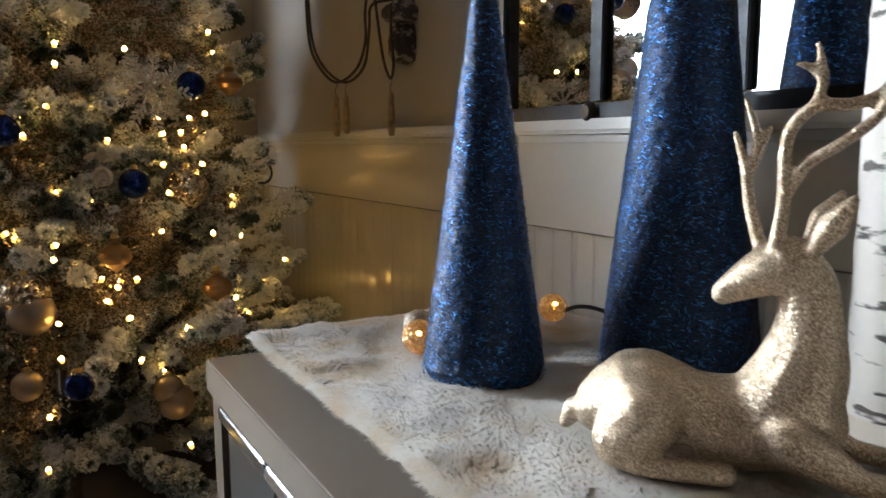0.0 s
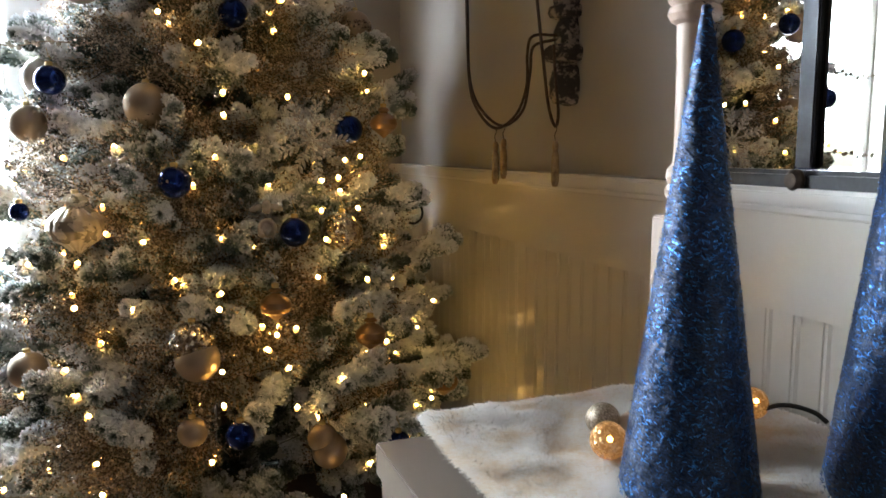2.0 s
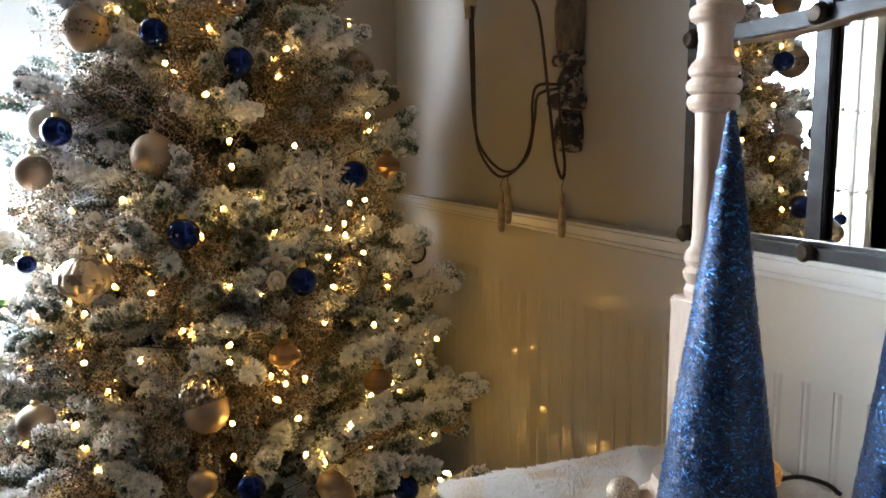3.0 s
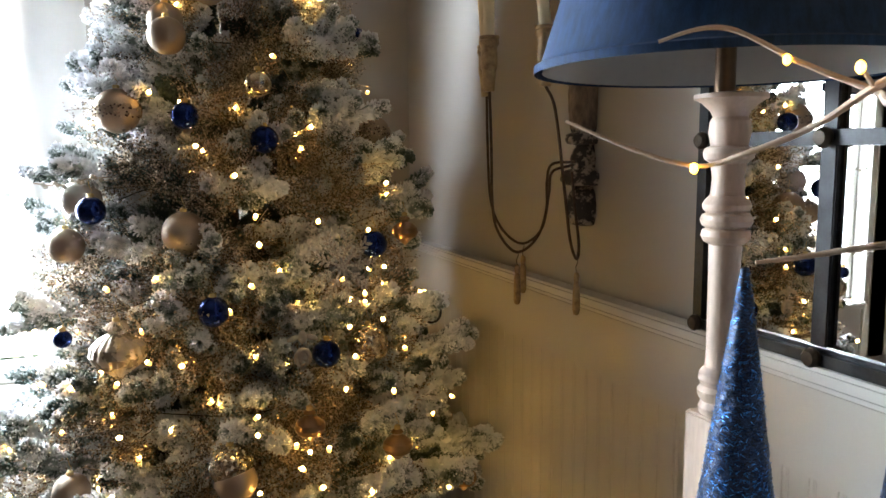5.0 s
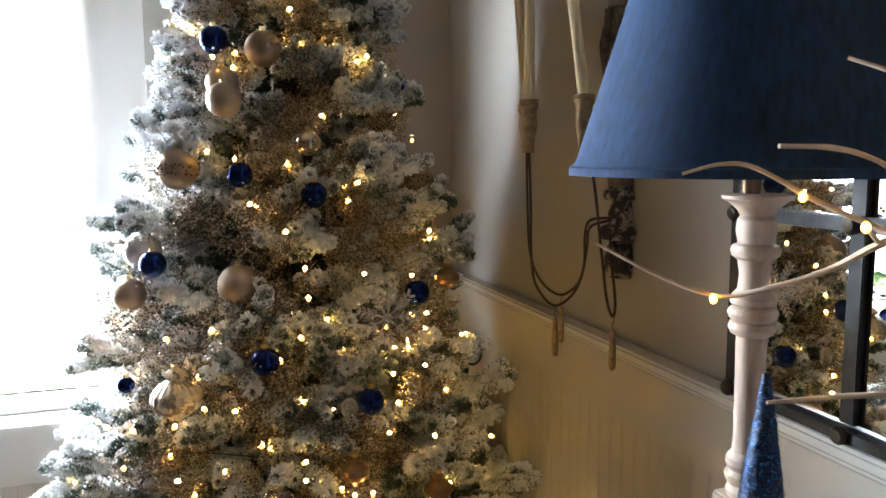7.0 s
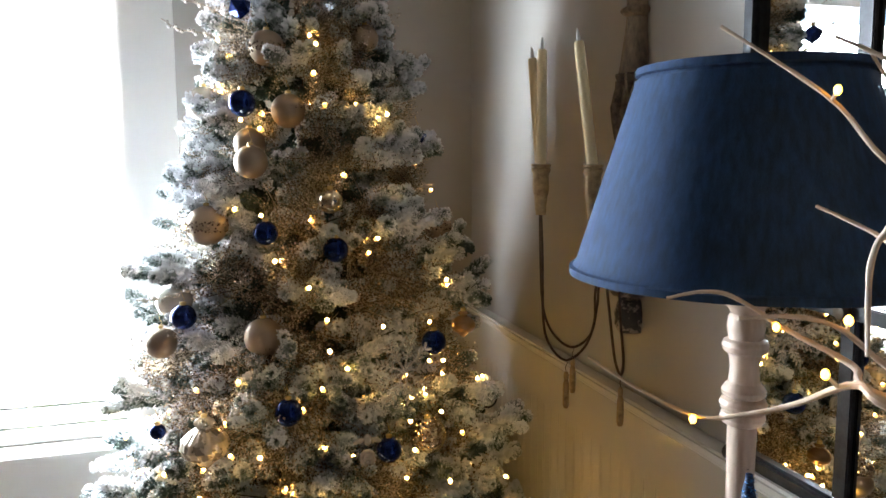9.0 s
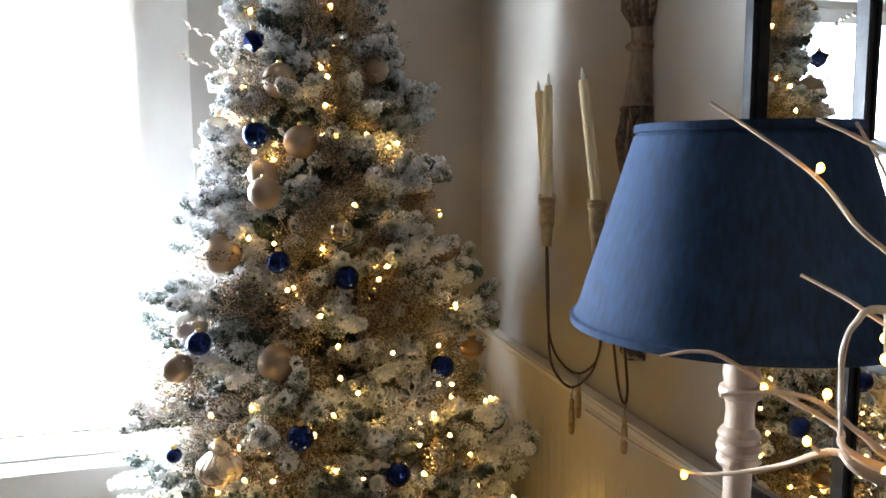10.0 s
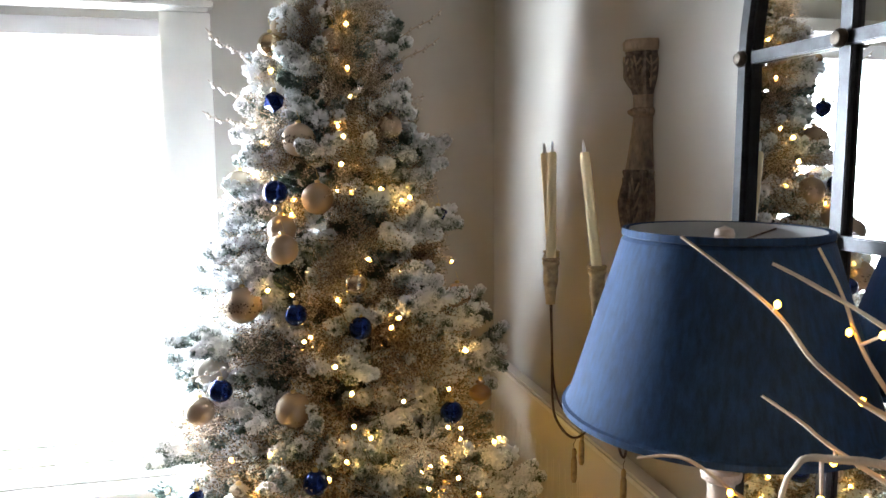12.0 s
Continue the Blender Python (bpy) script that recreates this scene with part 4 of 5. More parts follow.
part("cap", half_turned([(0.040, 2.118), (0.044, 2.122), (0.045, 2.138), (0.041, 2.145), (0.030, 2.146)], M_CARVED), M_CARVED, sconce)
part("capital", half_turned([(0.024, 2.020), (0.027, 2.032), (0.034, 2.045), (0.039, 2.06), (0.0405, 2.08), (0.040, 2.10), (0.036, 2.112), (0.038, 2.1175)], M_CARVED, 0.10), M_DARKCARVE, sconce, "acanthus-carved capital")
part("neck_bead", half_turned([(0.024, 1.968), (0.030, 1.973), (0.032, 1.98), (0.029, 1.987), (0.0245, 1.990), (0.0245, 2.0195)], M_CARVED, 0.03), M_CARVED, sconce)
part("shaft", half_turned([(0.036, 1.845), (0.034, 1.86), (0.030, 1.90), (0.026, 1.94), (0.0245, 1.9675)], M_CARVED), M_CARVED, sconce, "worn bare wood shaft")
part("leaf_swelling", half_turned([(0.018, 1.655), (0.027, 1.67), (0.037, 1.70), (0.042, 1.74), (0.042, 1.77), (0.039, 1.80), (0.035, 1.825), (0.0365, 1.84), (0.035, 1.8445)], M_CARVED, 0.12), M_DARKCARVE, sconce, "dark carved acanthus swelling")
part("spindle", half_turned([(0.030, 1.462), (0.033, 1.50), (0.034, 1.54), (0.030, 1.58), (0.036, 1.605), (0.037, 1.62), (0.028, 1.635), (0.02, 1.6545)], M_CARVED), M_CARVED, sconce)
part("lower_turning", half_turned([(0.012, 1.252), (0.027, 1.256), (0.033, 1.272), (0.034, 1.30), (0.029, 1.325), (0.021, 1.336), (0.021, 1.340), (0.038, 1.342), (0.044, 1.352), (0.044, 1.364), (0.037, 1.373), (0.027, 1.377), (0.029, 1.40), (0.025, 1.415), (0.022, 1.424), (0.022, 1.428), (0.034, 1.431), (0.0375, 1.440), (0.036, 1.450), (0.027, 1.455), (0.029, 1.4615)], M_WORNGREY, 0.02), M_WORNGREY, sconce, "dark distressed turned end")


def carved_leaf(a, z0, z1, r0, r1, wide, depth=1.45):
    """An acanthus leaf in relief: a middle rib and curled side lobes that lie on the turned wood."""
    def on(t_, da):
        r = r0 + (r1 - r0) * math.sin(t_ * math.pi / 2) + 0.002
        return Vector((r * depth * math.cos(a + da) - 0.001, r * math.sin(a + da), z0 + (z1 - z0) * t_))

    bm = tube([on(0, 0), on(0.35, 0), on(0.7, 0), on(1.0, 0) + Vector((-0.004, 0, 0))], [0.0016, 0.0032, 0.0030, 0.0020], 6)
    for h in (0.2, 0.45, 0.7):
        for sg in (-1, 1):
            tube([on(h, 0), on(h + 0.10, sg * wide * 0.6), on(h + 0.22, sg * wide), on(h + 0.18, sg * wide * 1.15)], [0.0022, 0.0030, 0.0024, 0.0012], 6, bm)
    return bm


for q in range(5):
    a = math.pi * (0.58 + 0.21 * q)
    part("carved_leaf", carved_leaf(a, 2.036, 2.106, 0.028, 0.040, 0.24), M_CARVED, sconce, "worn pale carved acanthus leaf", smooth=True)
    part("carved_leaf", carved_leaf(a, 1.690, 1.826, 0.035, 0.037, 0.26), M_CARVED if q % 2 else M_DARKCARVE, sconce, "carved acanthus leaf", smooth=True)
for q in range(7):
    a = math.pi * (0.54 + 0.153 * q)
    part("neck_pearl", blob(bmesh.new(), (0.031 * 1.45 * math.cos(a), 0.031 * math.sin(a), 1.980), (0.0062, 0.0062, 0.0062), 2), M_CARVED, sconce, smooth=True)


def candle_arm(path, cup, lean):
    """An iron arm, its turned gilt cup and the ivory candle in it (wall-plane coordinates of the room)."""
    base = Vector((WX, SCY, 0))
    cup = Vector(cup)
    arm = part("arm", tube([p - base for p in smooth_line([Vector(p) for p in path], 8)], 0.0030, 8), M_RUST, sconce, smooth=True)
    prof = [(0, -0.105), (0.011, -0.105), (0.012, -0.09), (0.0145, -0.062), (0.0165, -0.058), (0.0175, -0.05), (0.0165, -0.02), (0.018, -0.014), (0.0205, -0.011), (0.0205, -0.005), (0.0185, -0.003), (0.021, 0.0), (0.021, 0.004), (0.016, 0.005), (0.0125, 0.004), (0.0125, -0.004), (0, -0.004)]
    bm = lathe(prof, 24)
    bmesh.ops.translate(bm, verts=bm.verts[:], vec=cup - base)
    part("cup", bm, M_GILT, arm, "turned gilt wood candle cup", smooth=True)
    c = thing("taper_candle", "ivory flameless taper candle in a gilt cup", "candle", cup + Vector((0, 0, -0.003)), "sconce candles")
    c.rotation_euler = lean
    part("wax", lathe([(0, 0), (0.0115, 0), (0.0105, 0.235), (0.0100, 0.246), (0.008, 0.250), (0, 0.247)], 24), M_WAX, c, smooth=True)
    part("flame_tip", lathe([(0, 0.246), (0.003, 0.248), (0.0040, 0.256), (0.0028, 0.267), (0, 0.277)], 12), M_FLAME, c, "white plastic flame tip", smooth=True)


candle_arm([(0.598, 1.552, 1.537), (0.602, 1.552, 1.44), (0.606, 1.552, 1.30), (0.622, 1.552, 1.243), (0.662, 1.552, 1.205), (0.708, 1.552, 1.232), (0.731, 1.552, 1.29), (0.732, 1.552, 1.355), (0.745, 1.553, 1.388), (0.80, 1.556, 1.392)], (0.598, 1.554, 1.640), (0, 0, 0))
candle_arm([(0.650, 1.678, 1.537), (0.651, 1.676, 1.44), (0.655, 1.668, 1.31), (0.672, 1.645, 1.245), (0.715, 1.63, 1.212), (0.752, 1.61, 1.245), (0.755, 1.585, 1.32), (0.757, 1.575, 1.37), (0.80, 1.566, 1.385)], (0.650, 1.680, 1.640), (0.0, radians(-5), 0))
candle_arm([(0.646, 1.408, 1.537), (0.668, 1.408, 1.49), (0.690, 1.408, 1.34), (0.705, 1.41, 1.243), (0.721, 1.412, 1.205), (0.737, 1.43, 1.232), (0.757, 1.48, 1.30), (0.785, 1.54, 1.37)], (0.644, 1.404, 1.640), (radians(-3), radians(-6.5), 0))
for x, y, z in ((0.663, 1.552, 1.199), (0.717, 1.63, 1.206), (0.722, 1.412, 1.199)):
    d = thing("wooden_drop", "small turned gilt wood pendant hung under an iron arm", "pendant", (x, y, z), "wooden drops")
    part("link", tube([(0, 0, 0.008), (0.003, 0, 0.0), (-0.002, 0, -0.01), (0, 0, -0.022)], 0.0008, 5), M_RUST, d)
    part("drop", lathe([(0, -0.020), (0.004, -0.022), (0.006, -0.028), (0.0055, -0.036), (0.0045, -0.040), (0.0068, -0.048), (0.0075, -0.07), (0.0075, -0.096), (0.005, -0.105), (0, -0.107)], 16), M_GILT, d, smooth=True)

# ---- lighted birch branch tree on the console ----
M_BIRCH = material("birch_bark", (0.72, 0.68, 0.63), 0.7, vary=0.06, scale=12, fine=120, bump=0.3, depth=0.002)
n, l = M_BIRCH.node_tree.nodes, M_BIRCH.node_tree.links
co = n.new("ShaderNodeTexCoord")
mp = n.new("ShaderNodeMapping")
mp.inputs["Scale"].default_value = (16, 16, 55)
no = n.new("ShaderNodeTexNoise")
no.inputs["Scale"].default_value = 1.1
no.inputs["Detail"].default_value = 6
l.new(co.outputs["Object"], mp.inputs[0])
l.new(mp.outputs[0], no.inputs["Vector"])
rp = n.new("ShaderNodeValToRGB")
rp.color_ramp.elements[0].position, rp.color_ramp.elements[1].position = 0.575, 0.62
mx = n.new("ShaderNodeMix")
mx.data_type = "RGBA"
old = n["Principled BSDF"].inputs["Base Color"].links[0].from_socket
l.new(no.outputs[0], rp.inputs[0])
l.new(rp.outputs[0], mx.inputs["Factor"])
l.new(old, mx.inputs["A"])
mx.inputs["B"].default_value = (0.10, 0.085, 0.075, 1)
l.new(mx.outputs["Result"], n["Principled BSDF"].inputs["Base Color"])
M_TWIG = material("white_wrapped_twig", (0.46, 0.37, 0.29), 0.8, vary=0.12, scale=60, fine=300, bump=0.5, depth=0.002)
M_TWIGBULB = glow("warm_twig_bulb", (1.0, 0.43, 0.025), 7)
bx, by = 0.715, 0.405
birch = thing("birch_tree_lamp", "white birch branch tree with warm lit twig tips", "lighted tree", (bx, by, TZ + 0.018))
O3 = Vector((bx, by, TZ + 0.018))
part("trunk", tube(smooth_line([(0, 0, 0.0), (-0.003, 0.0, 0.15), (-0.006, 0, 0.3), (-0.004, 0.0, 0.45), (-0.02, 0.004, 0.58)], 8), [0.040, 0.037, 0.036, 0.035, 0.022], 20, rough=0.06), M_BIRCH, birch, smooth=True)
part("base", lathe([(0, 0), (0.075, 0), (0.08, 0.008), (0.07, 0.02), (0.042, 0.026), (0, 0.026)], 40), M_FUR, birch, "white snow-covered base", smooth=True)
TWIGS = [
    [(0.314, 0.768, 1.441), (0.350, 0.715, 1.415), (0.384, 0.668, 1.400), (0.405, 0.628, 1.412), (0.432, 0.588, 1.433), (0.450, 0.538, 1.464), (0.470, 0.500, 1.450), (0.69, 0.41, 1.40)],
    [(0.381, 0.722, 1.511), (0.407, 0.700, 1.520), (0.431, 0.680, 1.517), (0.468, 0.645, 1.488), (0.507, 0.600, 1.460), (0.506, 0.555, 1.440), (0.69, 0.41, 1.38)],
    [(0.313, 0.519, 1.535), (0.365, 0.519, 1.533), (0.411, 0.519, 1.520), (0.455, 0.514, 1.487), (0.50, 0.50, 1.460), (0.69, 0.41, 1.41)],
    [(0.379, 0.460, 1.515), (0.377, 0.460, 1.547), (0.377, 0.460, 1.583), (0.387, 0.460, 1.603), (0.415, 0.460, 1.611), (0.52, 0.44, 1.58), (0.69, 0.41, 1.42)],
    [(0.475, 0.622, 1.612), (0.495, 0.582, 1.593), (0.511, 0.552, 1.574), (0.58, 0.48, 1.52), (0.69, 0.41, 1.42)],
    [(0.404, 0.679, 1.784), (0.447, 0.639, 1.742), (0.478, 0.604, 1.704), (0.502, 0.579, 1.660), (0.537, 0.549, 1.623), (0.57, 0.51, 1.59), (0.69, 0.41, 1.43)],
    [(0.456, 0.590, 1.763), (0.483, 0.570, 1.746), (0.542, 0.530, 1.703), (0.61, 0.47, 1.63), (0.69, 0.41, 1.43)],
    [(0.585, 0.678, 1.765), (0.594, 0.648, 1.715), (0.591, 0.618, 1.670), (0.604, 0.588, 1.619), (0.64, 0.52, 1.53), (0.69, 0.41, 1.43)],
    [(0.363, 0.575, 1.330), (0.400, 0.555, 1.336), (0.430, 0.525, 1.345), (0.52, 0.47, 1.355), (0.69, 0.41, 1.33)],
]
LINES = []
for path in TWIGS:
    line = smooth_line([Vector(p) - O3 for p in path], 7)
    LINES += line
    part("twig", tube(line, [0.0016, 0.0020, 0.0023, 0.0028, 0.0042, 0.0085], 8, rough=0.25), M_TWIG, birch, smooth=True)
for x, y, z in ((0.379, 0.666, 1.398), (0.460, 0.65, 1.490), (0.420, 0.52, 1.526), (0.428, 0.55, 1.472), (0.508, 0.55, 1.562), (0.581, 0.62, 1.677), (0.578, 0.57, 1.685), (0.538, 0.55, 1.623), (0.471, 0.599, 1.718), (0.415, 0.458, 1.573), (0.475, 0.505, 1.452), (0.488, 0.52, 1.448), (0.530, 0.50, 1.60)):
    near = min(LINES, key=lambda p_: (p_ + O3 - Vector((x, y, z))).length)
    part("nub", tube([near, near.lerp(Vector((x, y, z)) - O3, 0.5), Vector((x, y, z)) - O3], [0.0022, 0.0018, 0.0015], 6), M_TWIG, birch)
    blob_bm = blob(bmesh.new(), Vector((x, y, z)) - O3, (0.0036, 0.0036, 0.0048), 2)
    part("bulb", blob_bm, M_TWIGBULB, birch, "warm lit bulb", smooth=True)

# ---- glitter ball lights on the fur ----
M_BALLBULB = glow("warm_ball_bulb", (1.0, 0.52, 0.1), 6)
M_FAIRY = glitter("gold_wire_ball", (0.30, 0.16, 0.06), (0.95, 0.62, 0.30), 320, 0.7, 0.25, 0.9)
M_FAIRY.node_tree.nodes["Principled BSDF"].inputs["Emission Color"].default_value = (1.0, 0.45, 0.13, 1)
M_FAIRY.node_tree.nodes["Principled BSDF"].inputs["Emission Strength"].default_value = 0.055
M_BEIGE = glitter("beige_glitter_ball", (0.25, 0.2, 0.14), (0.6, 0.5, 0.38), 700, 0.4, 0.45, 0.5)
for x, y, z, r, lit in ((0.480, 0.838, 0.846, 0.021, True), (0.703, 0.866, 0.852, 0.020, True), (0.663, 0.880, 0.842, 0.021, False), (0.515, 0.905, 0.842, 0.021, False)):
    t = thing("ball_light", "small gold glitter ball light nestled in the fur" if lit else "unlit beige glitter ball nestled in the fur", "light", (x, y, z), "ball lights on the fur")
    part("shell", blob(bmesh.new(), (0, 0, 0), (r, r, r), 3), M_FAIRY if lit else M_BEIGE, t, smooth=True)
    if lit:
        part("bulb", blob(bmesh.new(), (-0.009, -0.0165, 0.009), (0.0032, 0.0032, 0.0032), 2), M_BALLBULB, t, "warm lit bulb", smooth=True)
M_BLACKW = material("black_cord", (0.012, 0.012, 0.013), 0.45)
tagged(part("cord", tube(smooth_line([(0.695, 0.862, 0.84), (0.722, 0.838, 0.856), (0.745, 0.815, 0.853), (0.757, 0.802, 0.842)], 8), 0.0030, 8), M_BLACKW, smooth=True), "short black cord lying on the fur", "cord")

# ---- reclining deer figure ----
def build_deer():
    bm = bmesh.new()

    def limb(points, radii, steps=6):
        line = smooth_line(points, steps)
        rs = [float(np.interp(i / (len(line) - 1), np.linspace(0, 1, len(radii)), radii)) for i in range(len(line))]
        for p, r in zip(line, rs):
            bmesh.ops.create_icosphere(bm, subdivisions=2, radius=r, matrix=Matrix.Translation(p))

    limb([(-0.080, 0, 0.036), (-0.052, 0, 0.046), (-0.015, 0, 0.036), (0.02, 0, 0.034), (0.058, 0, 0.040)], [0.026, 0.040, 0.036, 0.038, 0.040], 10)
    limb([(0.050, 0, 0.045), (0.063, 0, 0.080), (0.066, 0, 0.115), (0.063, 0, 0.142), (0.050, 0, 0.158)], [0.042, 0.033, 0.0235, 0.021, 0.022], 10)
    limb([(0.053, 0, 0.158), (0.035, 0, 0.152), (0.018, 0, 0.142), (0.006, 0, 0.134)], [0.0215, 0.019, 0.0135, 0.0095], 10)
    for sg in (-1, 1):
        limb([(-0.045, sg * 0.030, 0.042), (-0.062, sg * 0.036, 0.026), (-0.068, sg * 0.036, 0.014)], [0.030, 0.024, 0.014])
        limb([(-0.07, sg * 0.036, 0.012), (-0.045, sg * 0.046, 0.009), (-0.012, sg * 0.046, 0.008), (0.012, sg * 0.044, 0.008)], [0.011, 0.010, 0.009, 0.009], 8)
        limb([(0.055, sg * 0.028, 0.035), (0.080, sg * 0.034, 0.022), (0.098, sg * 0.034, 0.012)], [0.024, 0.015, 0.011])
        limb([(0.098, sg * 0.034, 0.011), (0.115, sg * 0.03, 0.009), (0.14, sg * 0.025, 0.008)], [0.010, 0.009, 0.008])
        limb([(0.064, sg * 0.014, 0.170), (0.075, sg * 0.022, 0.190), (0.086, sg * 0.029, 0.208)], [0.006, 0.0115, 0.004], 8)
        y = sg * 0.010
        if sg < 0:
            limb([(0.040, y, 0.172), (0.043, y * 1.6, 0.205), (0.042, y * 2, 0.240), (0.046, y * 2.2, 0.258), (0.060, y * 2.4, 0.271), (0.082, y * 2.6, 0.272), (0.100, y * 2.6, 0.280), (0.108, y * 2.6, 0.300)], [0.0062, 0.0055, 0.005, 0.005, 0.0052, 0.005, 0.0045, 0.003], 9)
            limb([(0.046, y * 1.8, 0.214), (0.056, y * 2.2, 0.232), (0.076, y * 2.8, 0.246), (0.096, y * 3.2, 0.264), (0.106, y * 3.2, 0.286)], [0.0052, 0.005, 0.0047, 0.0045, 0.003], 9)
            limb([(0.060, y * 2.4, 0.272), (0.063, y * 2.2, 0.292), (0.059, y * 2, 0.313)], [0.0045, 0.004, 0.0025])
            limb([(0.063, y * 2.2, 0.290), (0.054, y * 2, 0.298), (0.046, y * 2, 0.300)], [0.0038, 0.0034, 0.0022])
        else:
            limb([(0.030, y, 0.170), (0.022, y * 1.6, 0.200), (0.018, y * 2, 0.226), (0.010, y * 2.2, 0.254)], [0.0058, 0.0052, 0.0046, 0.0028], 9)
            limb([(0.019, y * 1.8, 0.222), (0.026, y * 2, 0.238), (0.034, y * 2, 0.258)], [0.0046, 0.0044, 0.0026], 8)
            limb([(0.025, y * 2, 0.236), (0.024, y * 2.2, 0.256), (0.016, y * 2.4, 0.280)], [0.0042, 0.0038, 0.0024], 8)
    limb([(-0.105, 0, 0.03), (-0.112, 0, 0.018)], [0.010, 0.006])
    return bm


deer = part("deer_figurine", build_deer(), M_GOLDG, None, smooth=True)
tagged(deer, "reclining champagne glitter deer figurine lying on the fur", "figurine")
deer.matrix_world = pose(0.527, 0.441, TZ + 0.029, 0, 0, math.degrees(math.atan2(-0.76, 0.65)))
rm = deer.modifiers.new("skin", "REMESH")
rm.mode, rm.voxel_size, rm.use_smooth_shade = "VOXEL", 0.0022, True
sm = deer.modifiers.new("soft", "SMOOTH")
sm.factor, sm.iterations = 0.5, 4

# ---- fur pile ----
def fur_pile():
    rng = np.random.default_rng(8)
    n = 280000
    x = 0.343 + 0.442 * rng.random(n)
    y = 0.28 + 0.765 * rng.random(n)
    edge = rng.random(n) < 0.06
    x[edge] = 0.338 + 0.012 * rng.random(edge.sum())
    far = (rng.random(n) < 0.05) & ~edge
    y[far] = 1.036 + 0.014 * rng.random(far.sum())
    h = np.array([fur_height(a, b) for a, b in zip(x, y)])
    hx = np.array([fur_height(a + 0.004, b) for a, b in zip(x, y)]) - h
    hy = np.array([fur_height(a, b + 0.004) for a, b in zip(x, y)]) - h
    z = TZ + 0.018 + h
    # the pile lies down the sides of the clumps and along the nap
    nap = np.array([0.8 * noise.noise(Vector((a * 6, b * 5, 4.0))) for a, b in zip(x, y)]) + 3.6 + rng.normal(0, 0.35, n)
    dx, dy = np.cos(nap) * 0.6 - hx * 30, np.sin(nap) * 0.6 - hy * 30
    ang = np.arctan2(dy, dx) + rng.normal(0, 0.25, n)
    ang[edge] = math.pi + rng.normal(0, 0.8, edge.sum())
    ang[far] = math.pi / 2 + rng.normal(0, 0.8, far.sum())
    lift = 0.45 + 0.9 * rng.random(n)
    lift[edge | far] = 0.1 + 0.4 * rng.random((edge | far).sum())
    ln = 0.011 + 0.010 * rng.random(n)
    flat = np.stack([np.cos(ang), np.sin(ang)], 1)
    d = np.concatenate([flat, lift[:, None]], 1)
    d /= np.linalg.norm(d, axis=1)[:, None]
    side = np.stack([-np.sin(ang), np.cos(ang), np.zeros(n)], 1) * 0.0010
    root = np.stack([x, y, z - 0.002], 1)
    mid = root + d * (ln * 0.55)[:, None]
    tip = mid + np.concatenate([flat, (lift * 0.2 - 0.12)[:, None]], 1) * (ln * 0.5)[:, None]
    v = np.stack([root - side, root + side, mid + side * 0.9, mid - side * 0.9, tip], 1).reshape(-1, 3)
    k = np.arange(n) * 5
    quads = np.stack([k, k + 1, k + 2, k + 3], 1).tolist()
    tris = np.stack([k + 3, k + 2, k + 4], 1).tolist()
    me = bpy.data.meshes.new("pile")
    me.from_pydata(v.tolist(), [], quads + tris)
    # hairs are whiter high on the clumps and more tan low between them
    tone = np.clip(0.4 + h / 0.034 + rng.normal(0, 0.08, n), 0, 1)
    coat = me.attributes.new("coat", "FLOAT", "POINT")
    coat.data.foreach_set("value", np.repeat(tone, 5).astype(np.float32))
    return me


M_PILE = bpy.data.materials.new("fur_pile")
M_PILE.use_nodes = True
n, l = M_PILE.node_tree.nodes, M_PILE.node_tree.links
b = n["Principled BSDF"]
b.inputs["Roughness"].default_value = 0.7
ge, no, ad, rp, ct = n.new("ShaderNodeNewGeometry"), n.new("ShaderNodeTexNoise"), n.new("ShaderNodeMath"), n.new("ShaderNodeValToRGB"), n.new("ShaderNodeAttribute")
ct.attribute_name = "coat"
no.inputs["Scale"].default_value = 21
ad.operation = "MULTIPLY_ADD"
ad.inputs[1].default_value = 0.9
l.new(ge.outputs["Position"], no.inputs["Vector"])
l.new(no.outputs[0], ad.inputs[0])
l.new(ct.outputs["Fac"], ad.inputs[2])
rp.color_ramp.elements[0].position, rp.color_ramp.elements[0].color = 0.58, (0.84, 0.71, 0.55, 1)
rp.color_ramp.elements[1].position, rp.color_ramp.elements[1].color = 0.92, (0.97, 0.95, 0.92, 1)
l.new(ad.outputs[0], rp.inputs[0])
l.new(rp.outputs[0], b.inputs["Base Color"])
up, nrm = n.new("ShaderNodeVectorMath"), n.new("ShaderNodeVectorMath")
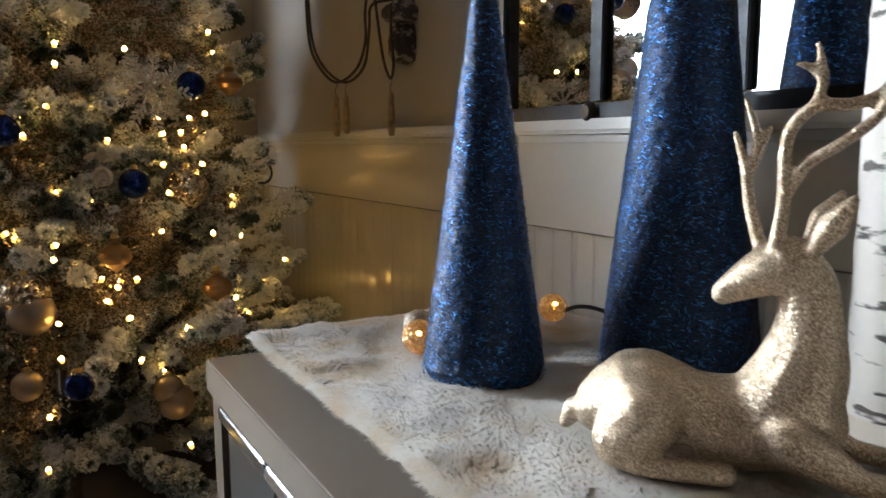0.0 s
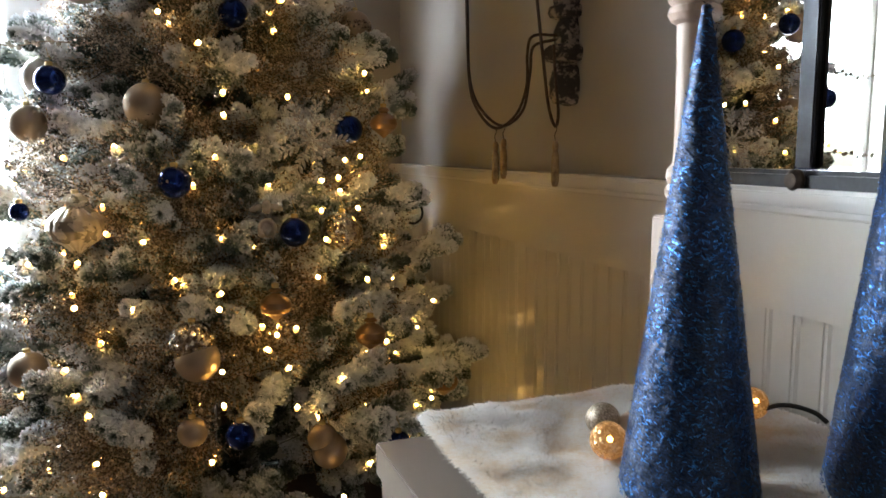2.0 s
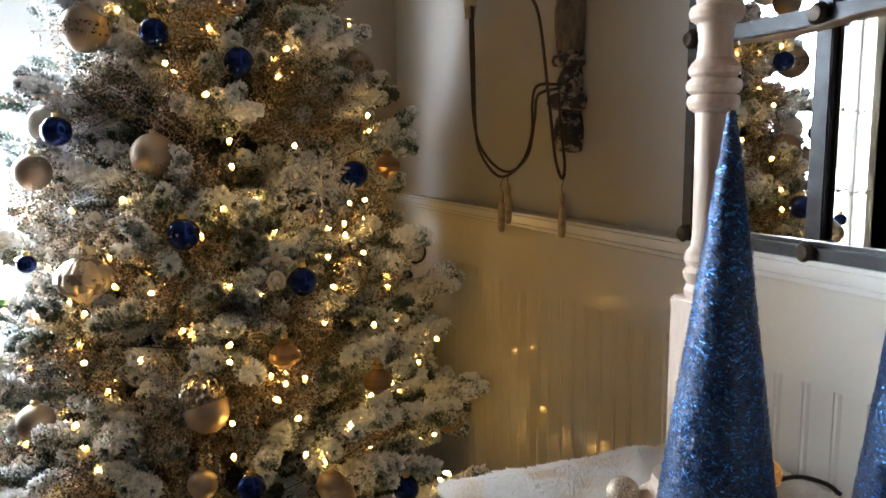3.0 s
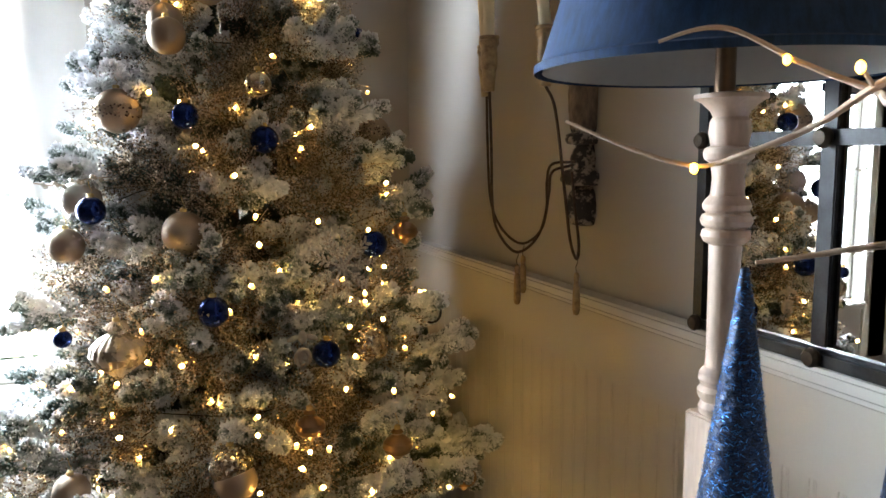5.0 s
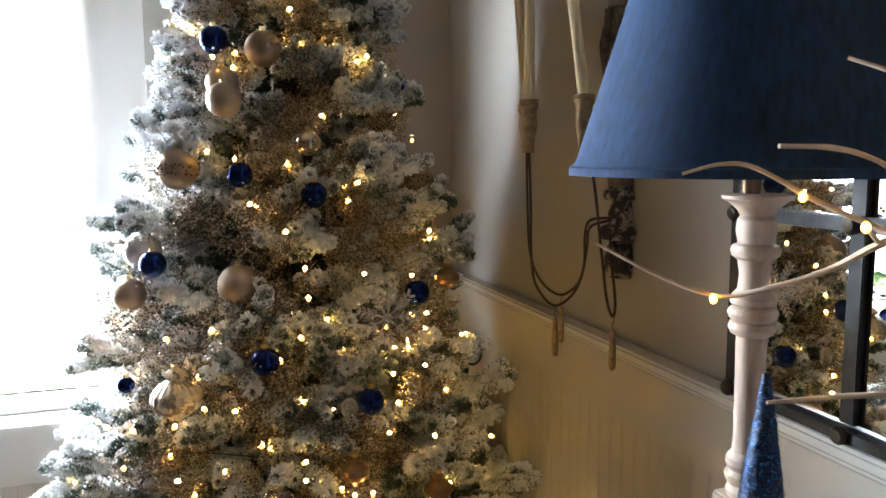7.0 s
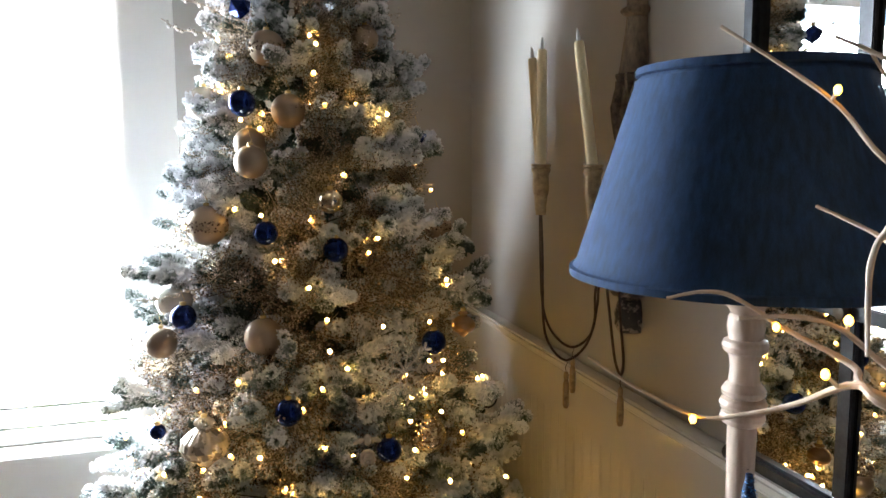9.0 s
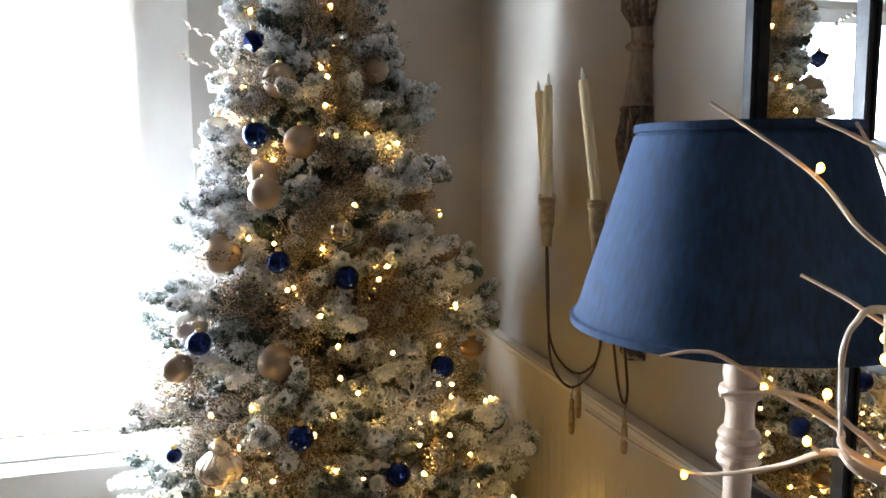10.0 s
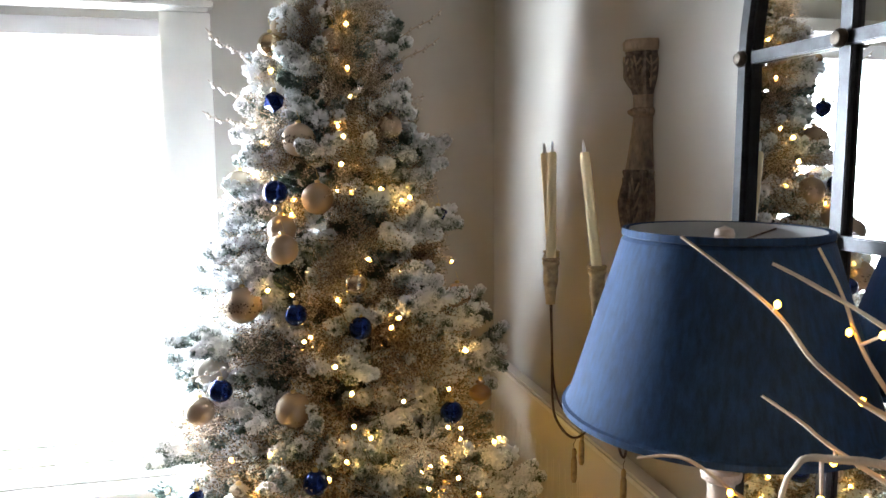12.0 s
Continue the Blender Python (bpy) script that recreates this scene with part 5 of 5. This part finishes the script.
up.operation, nrm.operation = "MULTIPLY_ADD", "NORMALIZE"
up.inputs[1].default_value, up.inputs[2].default_value = (1.0, 1.0, 1.0), (0, 0, 1.5)
l.new(ge.outputs["Normal"], up.inputs[0])
l.new(up.outputs[0], nrm.inputs[0])
l.new(nrm.outputs[0], b.inputs["Normal"])
thin, both = n.new("ShaderNodeBsdfTranslucent"), n.new("ShaderNodeMixShader")
both.inputs[0].default_value = 0.45
l.new(rp.outputs[0], thin.inputs["Color"])
l.new(b.outputs[0], both.inputs[1])
l.new(thin.outputs[0], both.inputs[2])
l.new(both.outputs[0], n["Material Output"].inputs["Surface"])
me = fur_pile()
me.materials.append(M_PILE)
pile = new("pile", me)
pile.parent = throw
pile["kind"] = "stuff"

# ---- beadboard planks ----
def plank_mesh(h, w=0.0512):
    prof = [(0.0, 0.0), (0.0, 0.0087), (0.0015, 0.010), (w - 0.0135, 0.010), (w - 0.0120, 0.0087), (w - 0.0106, 0.0092), (w - 0.0065, 0.0103), (w - 0.0024, 0.0092), (w, 0.0087), (w, 0.0)]
    bm = bmesh.new()
    lo = [bm.verts.new((-d, y, 0)) for y, d in prof]
    hi = [bm.verts.new((-d, y, h)) for y, d in prof]
    for q in range(len(prof) - 1):
        bm.faces.new((lo[q], hi[q], hi[q + 1], lo[q + 1]))
    bm.faces.new((lo[-1], hi[-1], hi[0], lo[0]))
    bm.faces.new(hi)
    bm.faces.new(list(reversed(lo)))
    bmesh.ops.recalc_face_normals(bm, faces=bm.faces[:])
    me = bpy.data.meshes.new("plank")
    bm.to_mesh(me)
    bm.free()
    me.materials.append(M_BEAD)
    return me


tall, low = plank_mesh(0.9372), plank_mesh(0.468)
for q in range(74):
    ob = new("plank", tall)
    ob.parent = wall_east
    ob.matrix_basis = pose(WX - 0.0015, NY - 0.0005 - 0.0512 * (q + 1), 0.0)
for q in range(48):
    ob = new("plank", low)
    ob.parent = wall_north
    ob.matrix_basis = pose(WX - 0.03 - 0.0512 * q, NY - 0.0015, 0.0, 0, 0, 90)
